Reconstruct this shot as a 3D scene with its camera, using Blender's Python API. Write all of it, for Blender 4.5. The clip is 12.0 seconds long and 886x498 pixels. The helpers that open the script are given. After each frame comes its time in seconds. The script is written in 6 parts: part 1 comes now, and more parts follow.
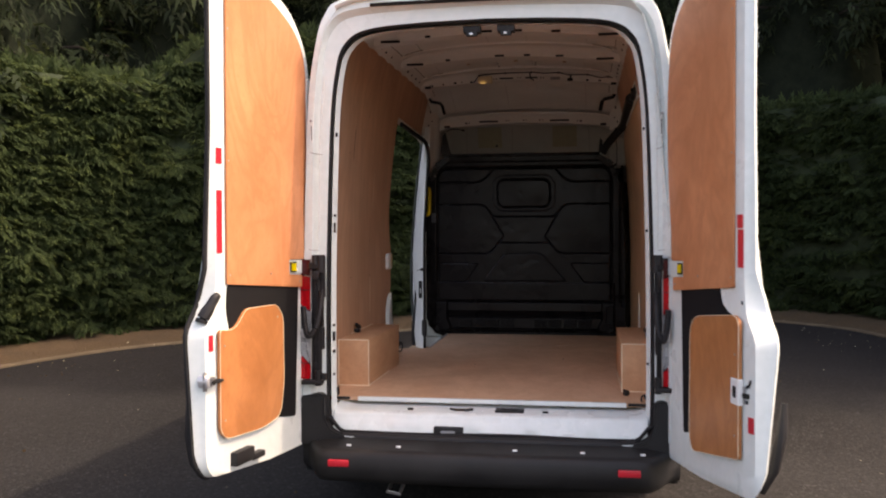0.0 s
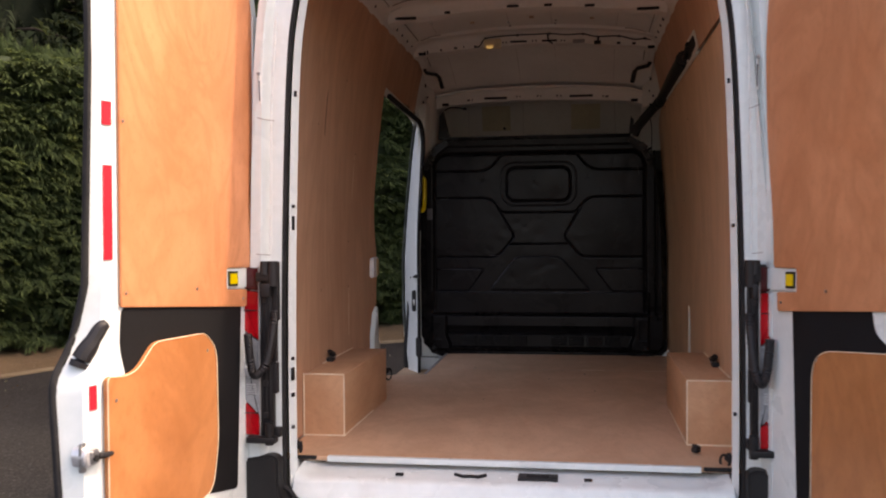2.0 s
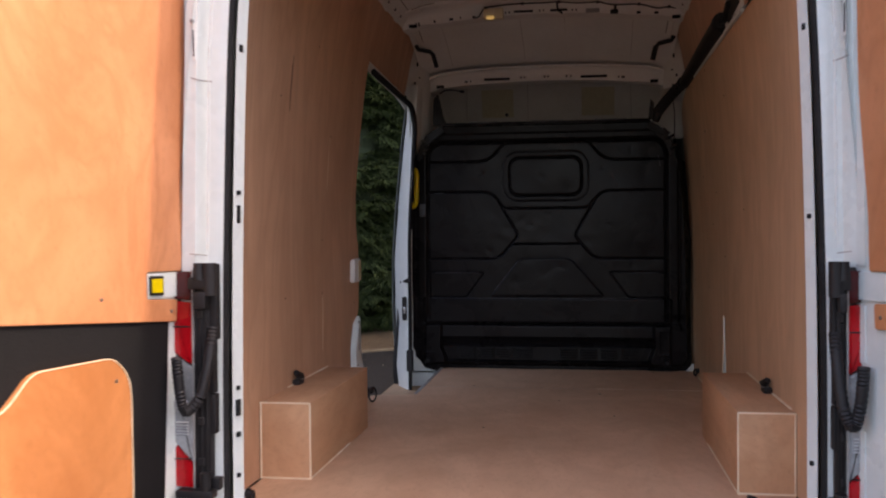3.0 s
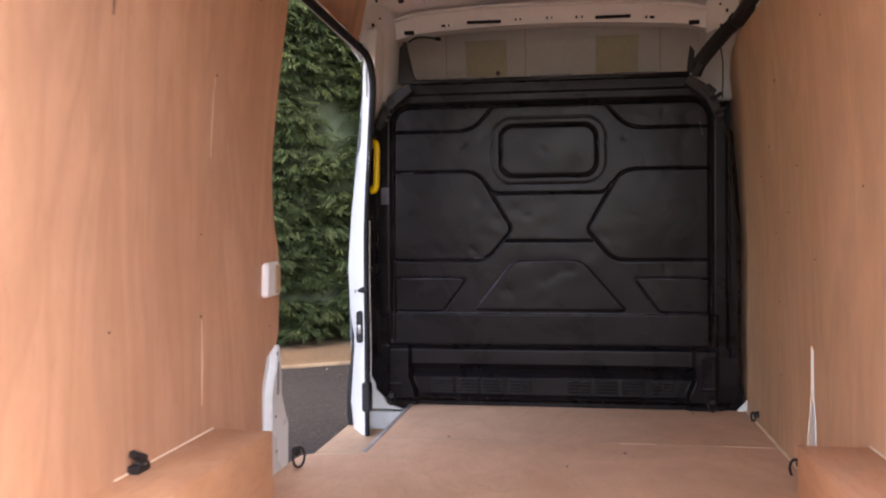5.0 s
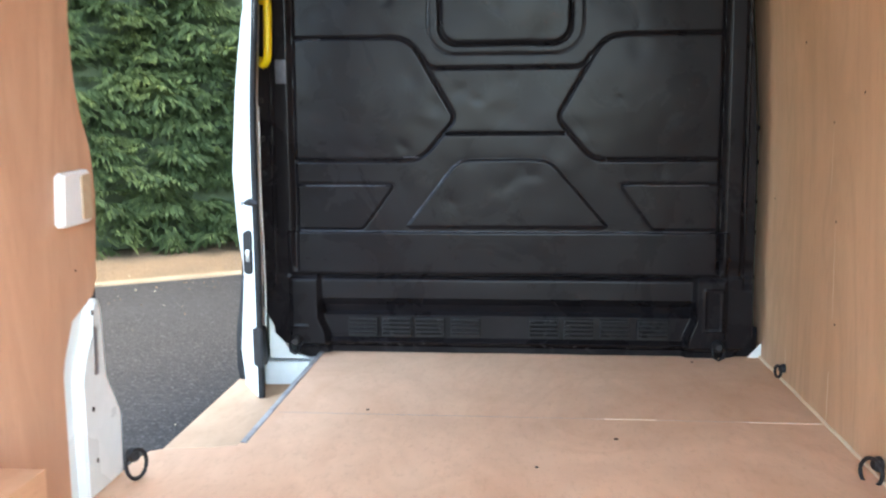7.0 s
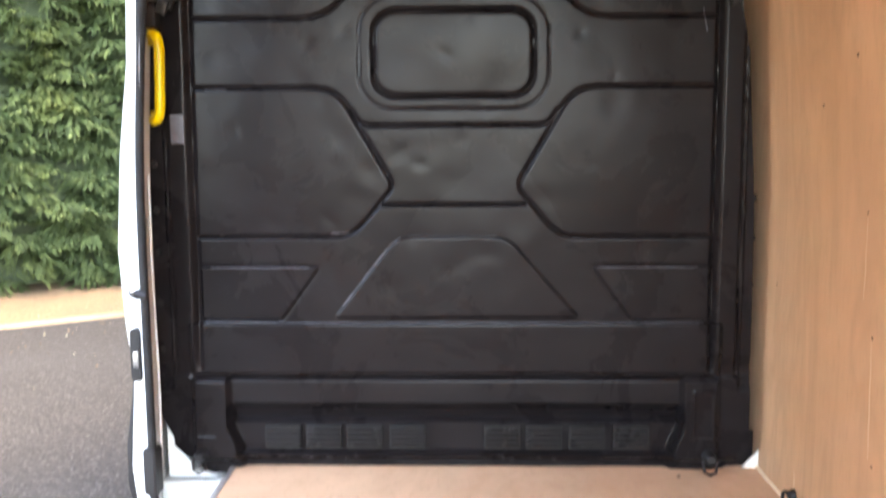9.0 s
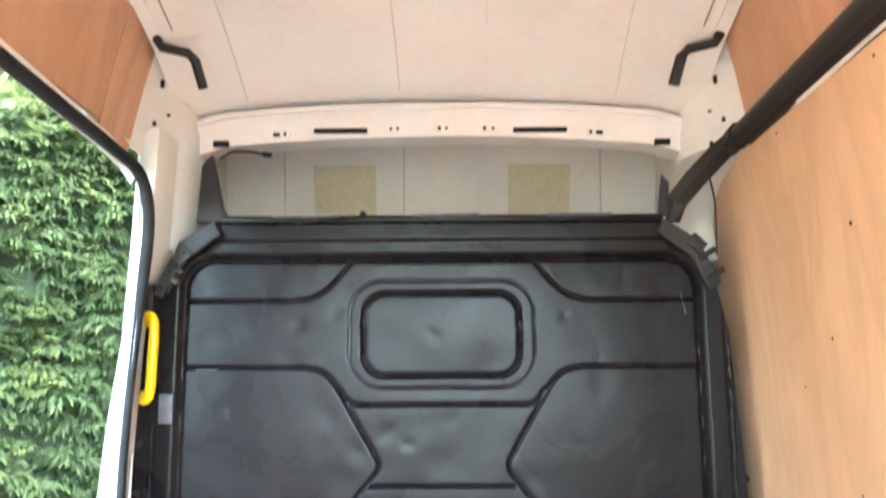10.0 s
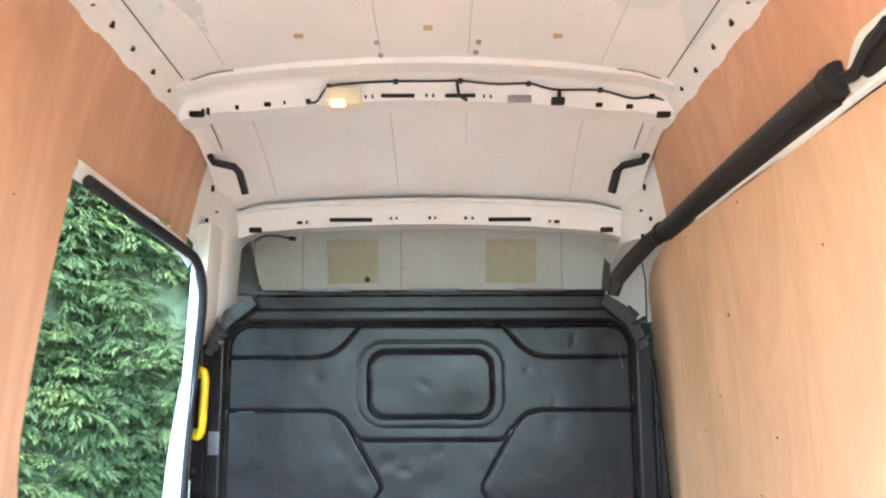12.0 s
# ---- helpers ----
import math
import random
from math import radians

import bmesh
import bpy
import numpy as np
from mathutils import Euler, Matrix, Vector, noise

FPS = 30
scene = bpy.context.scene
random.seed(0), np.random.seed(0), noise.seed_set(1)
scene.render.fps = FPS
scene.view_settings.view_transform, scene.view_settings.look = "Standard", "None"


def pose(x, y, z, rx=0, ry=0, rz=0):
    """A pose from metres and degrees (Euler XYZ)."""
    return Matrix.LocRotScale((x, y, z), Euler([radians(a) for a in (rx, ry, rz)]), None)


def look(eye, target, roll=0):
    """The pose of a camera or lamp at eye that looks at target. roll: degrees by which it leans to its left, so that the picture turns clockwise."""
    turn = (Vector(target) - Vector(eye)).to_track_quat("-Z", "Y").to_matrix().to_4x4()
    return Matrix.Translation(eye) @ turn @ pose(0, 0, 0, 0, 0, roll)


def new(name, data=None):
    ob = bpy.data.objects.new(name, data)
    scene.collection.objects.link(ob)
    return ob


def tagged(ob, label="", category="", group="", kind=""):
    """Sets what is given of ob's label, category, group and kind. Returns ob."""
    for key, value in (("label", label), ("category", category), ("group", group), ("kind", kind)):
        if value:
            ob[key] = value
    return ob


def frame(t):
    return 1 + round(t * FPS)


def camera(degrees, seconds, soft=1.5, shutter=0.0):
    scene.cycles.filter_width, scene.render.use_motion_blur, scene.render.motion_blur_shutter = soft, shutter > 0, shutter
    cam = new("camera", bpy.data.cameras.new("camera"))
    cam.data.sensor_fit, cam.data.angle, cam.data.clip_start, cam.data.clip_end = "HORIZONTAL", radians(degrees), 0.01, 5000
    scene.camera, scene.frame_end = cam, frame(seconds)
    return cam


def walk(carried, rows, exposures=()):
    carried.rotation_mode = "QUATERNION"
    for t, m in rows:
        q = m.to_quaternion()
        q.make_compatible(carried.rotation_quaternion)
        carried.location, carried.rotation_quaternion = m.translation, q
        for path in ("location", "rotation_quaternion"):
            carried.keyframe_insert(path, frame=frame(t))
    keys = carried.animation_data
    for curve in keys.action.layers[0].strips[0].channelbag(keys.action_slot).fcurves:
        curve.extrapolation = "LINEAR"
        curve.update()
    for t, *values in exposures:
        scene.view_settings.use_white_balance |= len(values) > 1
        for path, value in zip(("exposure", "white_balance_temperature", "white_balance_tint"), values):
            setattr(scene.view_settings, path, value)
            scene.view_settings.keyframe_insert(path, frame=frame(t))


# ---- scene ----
cam = camera(52.0, 12.0, soft=2.0, shutter=0.5)
PATH = [
    (0, (0.487, -4.128, 1.459), (0.18, -2.153, 1.416), -0.2),
    (0.5, (0.373, -3.83, 1.465), (0.073, -1.853, 1.428), -0.2),
    (1, (0.323, -3.537, 1.449), (0.025, -1.56, 1.411), -0.3),
    (1.5, (0.309, -3.179, 1.45), (0.011, -1.201, 1.412), -0.4),
    (2, (0.271, -2.88, 1.437), (-0.025, -0.902, 1.398), -0.4),
    (2.5, (0.204, -2.514, 1.453), (-0.087, -0.536, 1.412), -0.4),
    (3, (0.201, -2.17, 1.411), (-0.096, -0.192, 1.378), -0.4),
    (3.2, (0.198, -2.025, 1.394), (-0.09, -0.046, 1.376), -0.1),
    (4.8, (0.154, -0.943, 1.39), (-0.153, 1.033, 1.347), -0.7),
    (5, (0.156, -0.816, 1.395), (-0.149, 1.16, 1.355), -0.4),
    (5.5, (0.116, -0.522, 1.381), (-0.18, 1.456, 1.343), -0.2),
    (6, (0.073, -0.222, 1.377), (-0.194, 1.76, 1.331), -0.4),
    (6.5, (0.061, -0.033, 1.36), (-0.151, 1.952, 1.239), -0.3),
    (7, (0.066, 0.24, 1.394), (-0.11, 2.213, 1.112), -0.4),
    (7.2, (0.081, 0.322, 1.408), (-0.091, 2.29, 1.092), -0.5),
    (8.8, (0.043, 0.798, 1.554), (-0.028, 2.768, 1.216), -0.4),
    (9, (0.037, 0.797, 1.564), (-0.014, 2.777, 1.291), -0.3),
    (9.2, (0.031, 0.804, 1.573), (-0.011, 2.796, 1.392), -0.5),
    (9.5, (0.026, 0.786, 1.581), (-0.002, 2.786, 1.592), -0.4),
    (10, (0.029, 0.771, 1.583), (0.013, 2.745, 1.903), -0.3),
    (10.5, (0.037, 0.728, 1.588), (0.027, 2.689, 1.981), -0.4),
    (11, (0.068, 0.571, 1.632), (0.063, 2.532, 2.027), -0.4),
    (11.5, (0.067, 0.357, 1.655), (0.066, 2.32, 2.035), -0.3),
    (12, (0.046, 0.077, 1.684), (0.047, 2.049, 2.019), -0.2),
]
walk(cam, [(t, look(eye, target, roll)) for t, eye, target, roll in PATH],
     [(0, 2.15, 8800, 20), (1, 2.2, 9200, 21), (2, 2.25, 8700, 22), (3, 2.3, 8000, 20), (5, 4.15, 8500, 25), (5.5, 4.85, 8000, 17), (6, 5.35, 7700, 10), (6.5, 5.4, 7300, 4), (7, 5.15, 7200, 3), (9, 5.8, 8300, 12), (9.5, 6.4, 8000, 8), (10, 6.6, 7000, -2), (10.5, 6.35, 6500, -2), (12, 6.3, 6300, -5)])

# ---- world and light ----
world = bpy.data.worlds.new("world")
scene.world = world
world.use_nodes = True
wn = world.node_tree
SUN_EL, SUN_AZ = radians(54), radians(83)      # azimuth from +y towards +x
sky = wn.nodes.new("ShaderNodeTexSky")
sky.sky_type, sky.sun_disc = "NISHITA", False
sky.sun_elevation, sky.sun_rotation = SUN_EL, SUN_AZ
sky.air_density, sky.dust_density, sky.ozone_density = 0.8, 3.0, 0.5
bg = wn.nodes["Background"]
bg.inputs["Strength"].default_value = 0.15
wn.links.new(sky.outputs[0], bg.inputs[0])
sun = new("sun", bpy.data.lights.new("sun", "SUN"))
sun.data.energy, sun.data.angle, sun.data.color = 0.68, radians(1.4), (1.0, 0.95, 0.87)
sun_dir = Vector((math.sin(SUN_AZ) * math.cos(SUN_EL), math.cos(SUN_AZ) * math.cos(SUN_EL), math.sin(SUN_EL)))
sun.matrix_basis = look(sun_dir * 30, (0, 0, 0))


# ---- materials ----
def base_mat(name, rough=0.5, metal=0.0, spec=0.5):
    m = bpy.data.materials.new(name)
    m.use_nodes = True
    b = m.node_tree.nodes["Principled BSDF"]
    b.inputs["Roughness"].default_value, b.inputs["Metallic"].default_value = rough, metal
    b.inputs["Specular IOR Level"].default_value = spec
    return m, m.node_tree, b


def coords(nt, scale=(1, 1, 1)):
    tc, mp = nt.nodes.new("ShaderNodeTexCoord"), nt.nodes.new("ShaderNodeMapping")
    mp.inputs["Scale"].default_value = scale
    nt.links.new(tc.outputs["Object"], mp.inputs["Vector"])
    return mp.outputs[0]


def noise_tex(nt, vec, scale, detail=4.0, rough=0.55, distort=0.0):
    n = nt.nodes.new("ShaderNodeTexNoise")
    n.inputs["Scale"].default_value, n.inputs["Detail"].default_value = scale, detail
    n.inputs["Roughness"].default_value, n.inputs["Distortion"].default_value = rough, distort
    nt.links.new(vec, n.inputs["Vector"])
    return n.outputs["Fac"]


def ramp(nt, fac, stops):
    r = nt.nodes.new("ShaderNodeValToRGB")
    els = r.color_ramp.elements
    while len(els) < len(stops):
        els.new(0.5)
    for e, (p, c) in zip(els, stops):
        e.position, e.color = p, (*c, 1) if len(c) == 3 else c
    nt.links.new(fac, r.inputs[0])
    return r.outputs[0]


def mix(nt, fac, a, b, mode="MIX"):
    n = nt.nodes.new("ShaderNodeMix")
    n.data_type, n.blend_type = "RGBA", mode
    for sock, v in ((n.inputs[0], fac), (n.inputs[6], a), (n.inputs[7], b)):
        if isinstance(v, (int, float)):
            sock.default_value = v
        elif isinstance(v, tuple):
            sock.default_value = (*v, 1)
        else:
            nt.links.new(v, sock)
    return n.outputs[2]


def bump(nt, b, height, strength, dist):
    n = nt.nodes.new("ShaderNodeBump")
    n.inputs["Strength"].default_value, n.inputs["Distance"].default_value = strength, dist
    nt.links.new(height, n.inputs["Height"])
    nt.links.new(n.outputs[0], b.inputs["Normal"])


def rough_from(nt, b, fac, lo, hi):
    r = nt.nodes.new("ShaderNodeMapRange")
    r.inputs["To Min"].default_value, r.inputs["To Max"].default_value = lo, hi
    nt.links.new(fac, r.inputs["Value"])
    nt.links.new(r.outputs[0], b.inputs["Roughness"])


def worn(name, a, c, rough=0.5, metal=0.0, scale=3.0, fine=60.0, bumpy=0.15, spec=0.5):
    """Two-scale variation: broad stains from a to c, fine grain in the gloss and relief."""
    m, nt, b = base_mat(name, rough, metal, spec)
    v = coords(nt)
    broad, grain = noise_tex(nt, v, scale, 6), noise_tex(nt, v, fine, 3)
    col = ramp(nt, broad, [(0.35, a), (0.7, c)])
    nt.links.new(mix(nt, 0.18, col, ramp(nt, grain, [(0.3, (0.25, 0.25, 0.25)), (0.7, (0.75, 0.75, 0.75))]), "OVERLAY"), b.inputs["Base Color"])
    rough_from(nt, b, broad, max(rough - 0.12, 0.02), min(rough + 0.15, 1))
    if bumpy:
        bump(nt, b, grain, bumpy, 0.002)
    return m


def plywood(name, light, dark, stretch, rough=0.45, patch=0.5, cloud=0.6, spec=0.3):
    """Rotary-cut plywood face: long soft grain bands, pores and stains. stretch: squeezes the texture along the grain."""
    m, nt, b = base_mat(name, rough, spec=spec)
    tc = nt.nodes.new("ShaderNodeTexCoord")
    info = nt.nodes.new("ShaderNodeObjectInfo")
    off = nt.nodes.new("ShaderNodeVectorMath")
    off.operation = "SCALE"
    off.inputs[0].default_value = (7, 3, 5)
    nt.links.new(info.outputs["Random"], off.inputs["Scale"])
    add = nt.nodes.new("ShaderNodeVectorMath")
    nt.links.new(tc.outputs["Object"], add.inputs[0])
    nt.links.new(off.outputs[0], add.inputs[1])
    mp = nt.nodes.new("ShaderNodeMapping")
    mp.inputs["Scale"].default_value = stretch
    nt.links.new(add.outputs[0], mp.inputs["Vector"])
    bands = noise_tex(nt, mp.outputs[0], 4.5, 5, 0.6, 0.6)
    pores = noise_tex(nt, mp.outputs[0], 70, 3, 0.7)
    stain = noise_tex(nt, add.outputs[0], 1.7, 4, 0.6, 0.3)
    dark2 = tuple(0.72 * x for x in dark)
    col = ramp(nt, bands, [(0.25, dark), (0.5, light), (0.62, light), (0.8, dark)])
    whorl = noise_tex(nt, mp.outputs[0], 2.6, 3, 0.5, 2.6)
    col = mix(nt, ramp(nt, whorl, [(0.40, (0, 0, 0)), (0.52, (cloud, cloud, cloud)), (0.60, (0.15 * cloud, 0.15 * cloud, 0.15 * cloud)), (0.72, (cloud, cloud, cloud))]), col, tuple(0.85 * x for x in dark))
    col = mix(nt, ramp(nt, stain, [(0.35, (0, 0, 0)), (0.75, (patch, patch, patch))]), col, dark2)
    col = mix(nt, ramp(nt, pores, [(0.52, (0, 0, 0)), (0.75, (0.35, 0.35, 0.35))]), col, dark2)
    nt.links.new(col, b.inputs["Base Color"])
    rough_from(nt, b, stain, rough - 0.1, rough + 0.2)
    bump(nt, b, pores, 0.08, 0.001)
    return m


WHITE = worn("white_body_paint", (0.715, 0.770, 0.755), (0.655, 0.71, 0.70), 0.28, scale=2.2, fine=25, bumpy=0.02)
PRIMER = worn("white_inner_paint", (0.79, 0.80, 0.785), (0.72, 0.73, 0.715), 0.5, scale=2.5, fine=40, bumpy=0.05)
CREAM = worn("bare_ply_edge", (0.54, 0.41, 0.265), (0.43, 0.31, 0.19), 0.7, scale=9, fine=80)
CABPANEL = worn("over_cab_panel_paint", (0.78, 0.79, 0.76), (0.70, 0.71, 0.68), 0.5, scale=3, fine=40, bumpy=0.05)
PATCH = worn("yellowed_adhesive", (0.65, 0.62, 0.45), (0.59, 0.56, 0.41), 0.6, scale=6, fine=50)
BLACK = worn("black_plastic", (0.012, 0.0112, 0.0122), (0.021, 0.0200, 0.0212), 0.5, scale=5, fine=120, bumpy=0.25, spec=0.3)
DUCT = worn("dark_grey_duct_plastic", (0.016, 0.0155, 0.0155), (0.028, 0.027, 0.027), 0.5, scale=6, fine=110, bumpy=0.2, spec=0.35)
BUMPER = worn("grained_bumper_plastic", (0.012, 0.0118, 0.0125), (0.022, 0.0212, 0.0212), 0.55, scale=4, fine=160, bumpy=0.4, spec=0.3)
RUBBER = worn("black_rubber", (0.012, 0.012, 0.013), (0.024, 0.023, 0.023), 0.75, scale=12, fine=90, spec=0.22)
FELT = worn("black_door_trim", (0.006, 0.0057, 0.0064), (0.010, 0.0095, 0.0105), 0.85, scale=6, fine=200, bumpy=0.5, spec=0.2)
RED = worn("red_reflective_tape", (0.62, 0.02, 0.035), (0.50, 0.015, 0.03), 0.3, scale=8, fine=180)
LENSRED = worn("red_lamp_lens", (0.56, 0.008, 0.014), (0.36, 0.005, 0.009), 0.14, scale=6, fine=60, bumpy=0.1)
LENSDARK = worn("smoked_lamp_lens", (0.10, 0.004, 0.008), (0.03, 0.003, 0.005), 0.16, scale=7, fine=60, bumpy=0.1)
LENSCLEAR = worn("clear_lamp_lens", (0.42, 0.43, 0.44), (0.16, 0.165, 0.17), 0.10, scale=8, fine=60, bumpy=0.1)
YELLOW = worn("yellow_plastic", (0.80, 0.60, 0.01), (0.72, 0.50, 0.01), 0.35, scale=8, fine=70)
STEEL = worn("zinc_steel", (0.42, 0.42, 0.42), (0.30, 0.30, 0.31), 0.35, 0.9, scale=10, fine=90)
# near-black for screws, and for the shade of slots and holes, drawn as solids
HOLE = worn("dark_cavity", (0.006, 0.006, 0.006), (0.012, 0.011, 0.01), 0.9)
SPLINT = worn("raw_splinter", (0.88, 0.75, 0.56), (0.78, 0.62, 0.44), 0.8, scale=12)
PLYW = plywood("wall_plywood", (0.645, 0.380, 0.240), (0.580, 0.328, 0.200), (1, 1, 0.22))
PLYR = plywood("tan_wall_plywood", (0.73, 0.475, 0.30), (0.665, 0.42, 0.256), (1, 1, 0.22))
PLYF = plywood("floor_plywood", (0.75, 0.485, 0.315), (0.66, 0.39, 0.24), (1, 0.4, 1), 0.58, 0.7, 0.3, 0.22)
PLYB = plywood("box_plywood", (0.66, 0.39, 0.23), (0.56, 0.30, 0.165), (1, 0.3, 1), 0.5, 0.4, 0.3, 0.2)
STEPPLY = plywood("step_plywood", (0.50, 0.325, 0.20), (0.43, 0.265, 0.155), (1, 0.4, 1), 0.6, 0.5, 0.3, 0.2)
PLYD = plywood("door_plywood", (0.66, 0.285, 0.14), (0.55, 0.21, 0.092), (0.8, 0.8, 0.55), 0.38, 0.45, 0.55)
# redder sheet; the lower panels' partial shade is put into its darker tone
PLYL = plywood("shaded_lower_door_plywood", (0.52, 0.21, 0.08), (0.40, 0.145, 0.05), (0.8, 0.8, 0.55), 0.42, 0.5, 0.5)
TRIMGREY = worn("grey_edge_trim", (0.36, 0.35, 0.33), (0.24, 0.23, 0.22), 0.5, scale=14, fine=80)
SEAMDARK = worn("dirty_seam_sealer", (0.16, 0.14, 0.12), (0.26, 0.23, 0.20), 0.7, scale=18)
SEAM = worn("painted_seam", (0.58, 0.57, 0.55), (0.50, 0.49, 0.47), 0.6, scale=14)
ZINC = worn("bright_zinc", (0.62, 0.62, 0.63), (0.46, 0.46, 0.48), 0.3, 0.45, scale=20, fine=90)
TYRE = worn("tyre_rubber", (0.015, 0.015, 0.015), (0.03, 0.029, 0.028), 0.8, scale=8, fine=70)
LAMPSHELL = worn("translucent_lamp_shell", (0.84, 0.77, 0.56), (0.78, 0.70, 0.50), 0.35, scale=12, fine=60)


def bulkhead_mat():
    m, nt, b = base_mat("black_bulkhead_plastic", 0.35, spec=0.12)
    v = coords(nt)
    dents, dust, fine = noise_tex(nt, v, 4.2, 2.5, 0.5), noise_tex(nt, v, 3.4, 6, 0.65, 0.8), noise_tex(nt, v, 150, 2)
    smear = noise_tex(nt, coords(nt, (1, 1, 2.6)), 5.5, 4, 0.6, 1.2)
    col = ramp(nt, dust, [(0.42, (0.0078, 0.0066, 0.0074)), (0.64, (0.0102, 0.0088, 0.0098)), (0.82, (0.018, 0.0160, 0.018))])
    col = mix(nt, ramp(nt, smear, [(0.55, (0, 0, 0)), (0.78, (0.5, 0.5, 0.5))]), col, (0.014, 0.0132, 0.0158))
    nt.links.new(col, b.inputs["Base Color"])
    rough_from(nt, b, dust, 0.14, 0.42)
    bump(nt, b, mix(nt, 0.02, dents, fine), 0.25, 0.02)
    return m


BULK = bulkhead_mat()


def asphalt_mat():
    m, nt, b = base_mat("asphalt", 0.95, spec=0.1)
    v = coords(nt)
    agg = nt.nodes.new("ShaderNodeTexVoronoi")
    agg.inputs["Scale"].default_value = 85
    nt.links.new(v, agg.inputs["Vector"])
    broad, mid = noise_tex(nt, v, 0.55, 6, 0.6), noise_tex(nt, v, 22, 6, 0.8)
    col = ramp(nt, agg.outputs["Color"], [(0.1, (0.0125, 0.0118, 0.0112)), (0.75, (0.0285, 0.0268, 0.0252)), (0.97, (0.085, 0.083, 0.08))])
    col = mix(nt, ramp(nt, broad, [(0.35, (0, 0, 0)), (0.7, (0.5, 0.5, 0.5))]), col, (0.042, 0.041, 0.040))
    col = mix(nt, ramp(nt, mid, [(0.45, (0, 0, 0)), (0.7, (0.75, 0.75, 0.75))]), col, (0.015, 0.015, 0.0152))
    nt.links.new(col, b.inputs["Base Color"])
    bump(nt, b, agg.outputs["Distance"], 0.5, 0.006)
    return m


def verge_mat():
    m, nt, b = base_mat("sandy_soil", 0.95)
    v = coords(nt)
    a, c = noise_tex(nt, v, 2.2, 6, 0.7), noise_tex(nt, v, 45, 4, 0.7)
    col = ramp(nt, c, [(0.3, (0.05, 0.031, 0.015)), (0.55, (0.105, 0.067, 0.032)), (0.75, (0.16, 0.105, 0.055))])
    col = mix(nt, ramp(nt, a, [(0.45, (0, 0, 0)), (0.7, (0.6, 0.6, 0.6))]), col, (0.055, 0.04, 0.022))
    nt.links.new(col, b.inputs["Base Color"])
    bump(nt, b, c, 0.7, 0.02)
    return m


def leaf_mat(name, stops, rough=0.6, spec=0.08, drift=1.5):
    """Thin leaves: a tint of their own each, broader drifts of older and younger growth, some light let through."""
    m, nt, b = base_mat(name, rough, spec=spec)
    g = nt.nodes.new("ShaderNodeNewGeometry")
    broad = noise_tex(nt, coords(nt), drift, 3, 0.6)
    tone = ramp(nt, broad, [(0.3, (0.62, 0.68, 0.72)), (0.55, (1.0, 1.0, 1.0)), (0.75, (1.30, 1.18, 0.95))])
    own = ramp(nt, g.outputs["Random Per Island"], stops)
    nt.links.new(mix(nt, 1.0, own, tone, "MULTIPLY"), b.inputs["Base Color"])
    tr, mx = nt.nodes.new("ShaderNodeBsdfTranslucent"), nt.nodes.new("ShaderNodeMixShader")
    nt.links.new(ramp(nt, g.outputs["Random Per Island"], [(p, (c[0] * 1.2, c[1] * 1.15, c[2] * 0.8)) for p, c in stops]), tr.inputs["Color"])
    mx.inputs[0].default_value = 0.45
    nt.links.new(b.outputs[0], mx.inputs[1])
    nt.links.new(tr.outputs[0], mx.inputs[2])
    nt.links.new(mx.outputs[0], nt.nodes["Material Output"].inputs["Surface"])
    return m


ASPHALT, VERGE = asphalt_mat(), verge_mat()
KERB = worn("pale_kerb_concrete", (0.17, 0.130, 0.08), (0.11, 0.082, 0.05), 0.9, scale=3, fine=70, bumpy=0.5)
LEAF = leaf_mat("hedge_leaf", [(0.0, (0.040, 0.058, 0.029)), (0.45, (0.056, 0.083, 0.037)), (0.85, (0.073, 0.106, 0.044)), (1.0, (0.096, 0.132, 0.052))], 0.7, 0.05)
DARKLEAF = leaf_mat("dark_tree_leaf", [(0.0, (0.026, 0.036, 0.022)), (0.6, (0.042, 0.060, 0.034)), (1.0, (0.062, 0.086, 0.046))], 0.55)
CORE = worn("hedge_inside_twigs", (0.036, 0.054, 0.027), (0.050, 0.072, 0.036), 0.95, scale=5, fine=40, bumpy=0.6)
# dark colour that stands for the shade deep in the crowns
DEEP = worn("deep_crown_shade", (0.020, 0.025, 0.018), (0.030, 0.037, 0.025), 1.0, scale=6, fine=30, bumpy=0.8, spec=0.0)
BARK = worn("tree_bark", (0.045, 0.035, 0.027), (0.075, 0.06, 0.048), 0.95, scale=5, fine=40, bumpy=0.8)
LITTER = leaf_mat("dry_leaf", [(0.0, (0.07, 0.045, 0.025)), (0.6, (0.16, 0.115, 0.07)), (0.8, (0.34, 0.30, 0.24)), (1.0, (0.66, 0.64, 0.58))], 0.8)


def glow_mat():
    m, nt, b = base_mat("lit_lamp_lens", 0.3)
    b.inputs["Base Color"].default_value = (0.9, 0.82, 0.6, 1)
    b.inputs["Emission Color"].default_value = (1.0, 0.66, 0.22, 1)
    b.inputs["Emission Strength"].default_value = 0.07
    return m


GLOW = glow_mat()


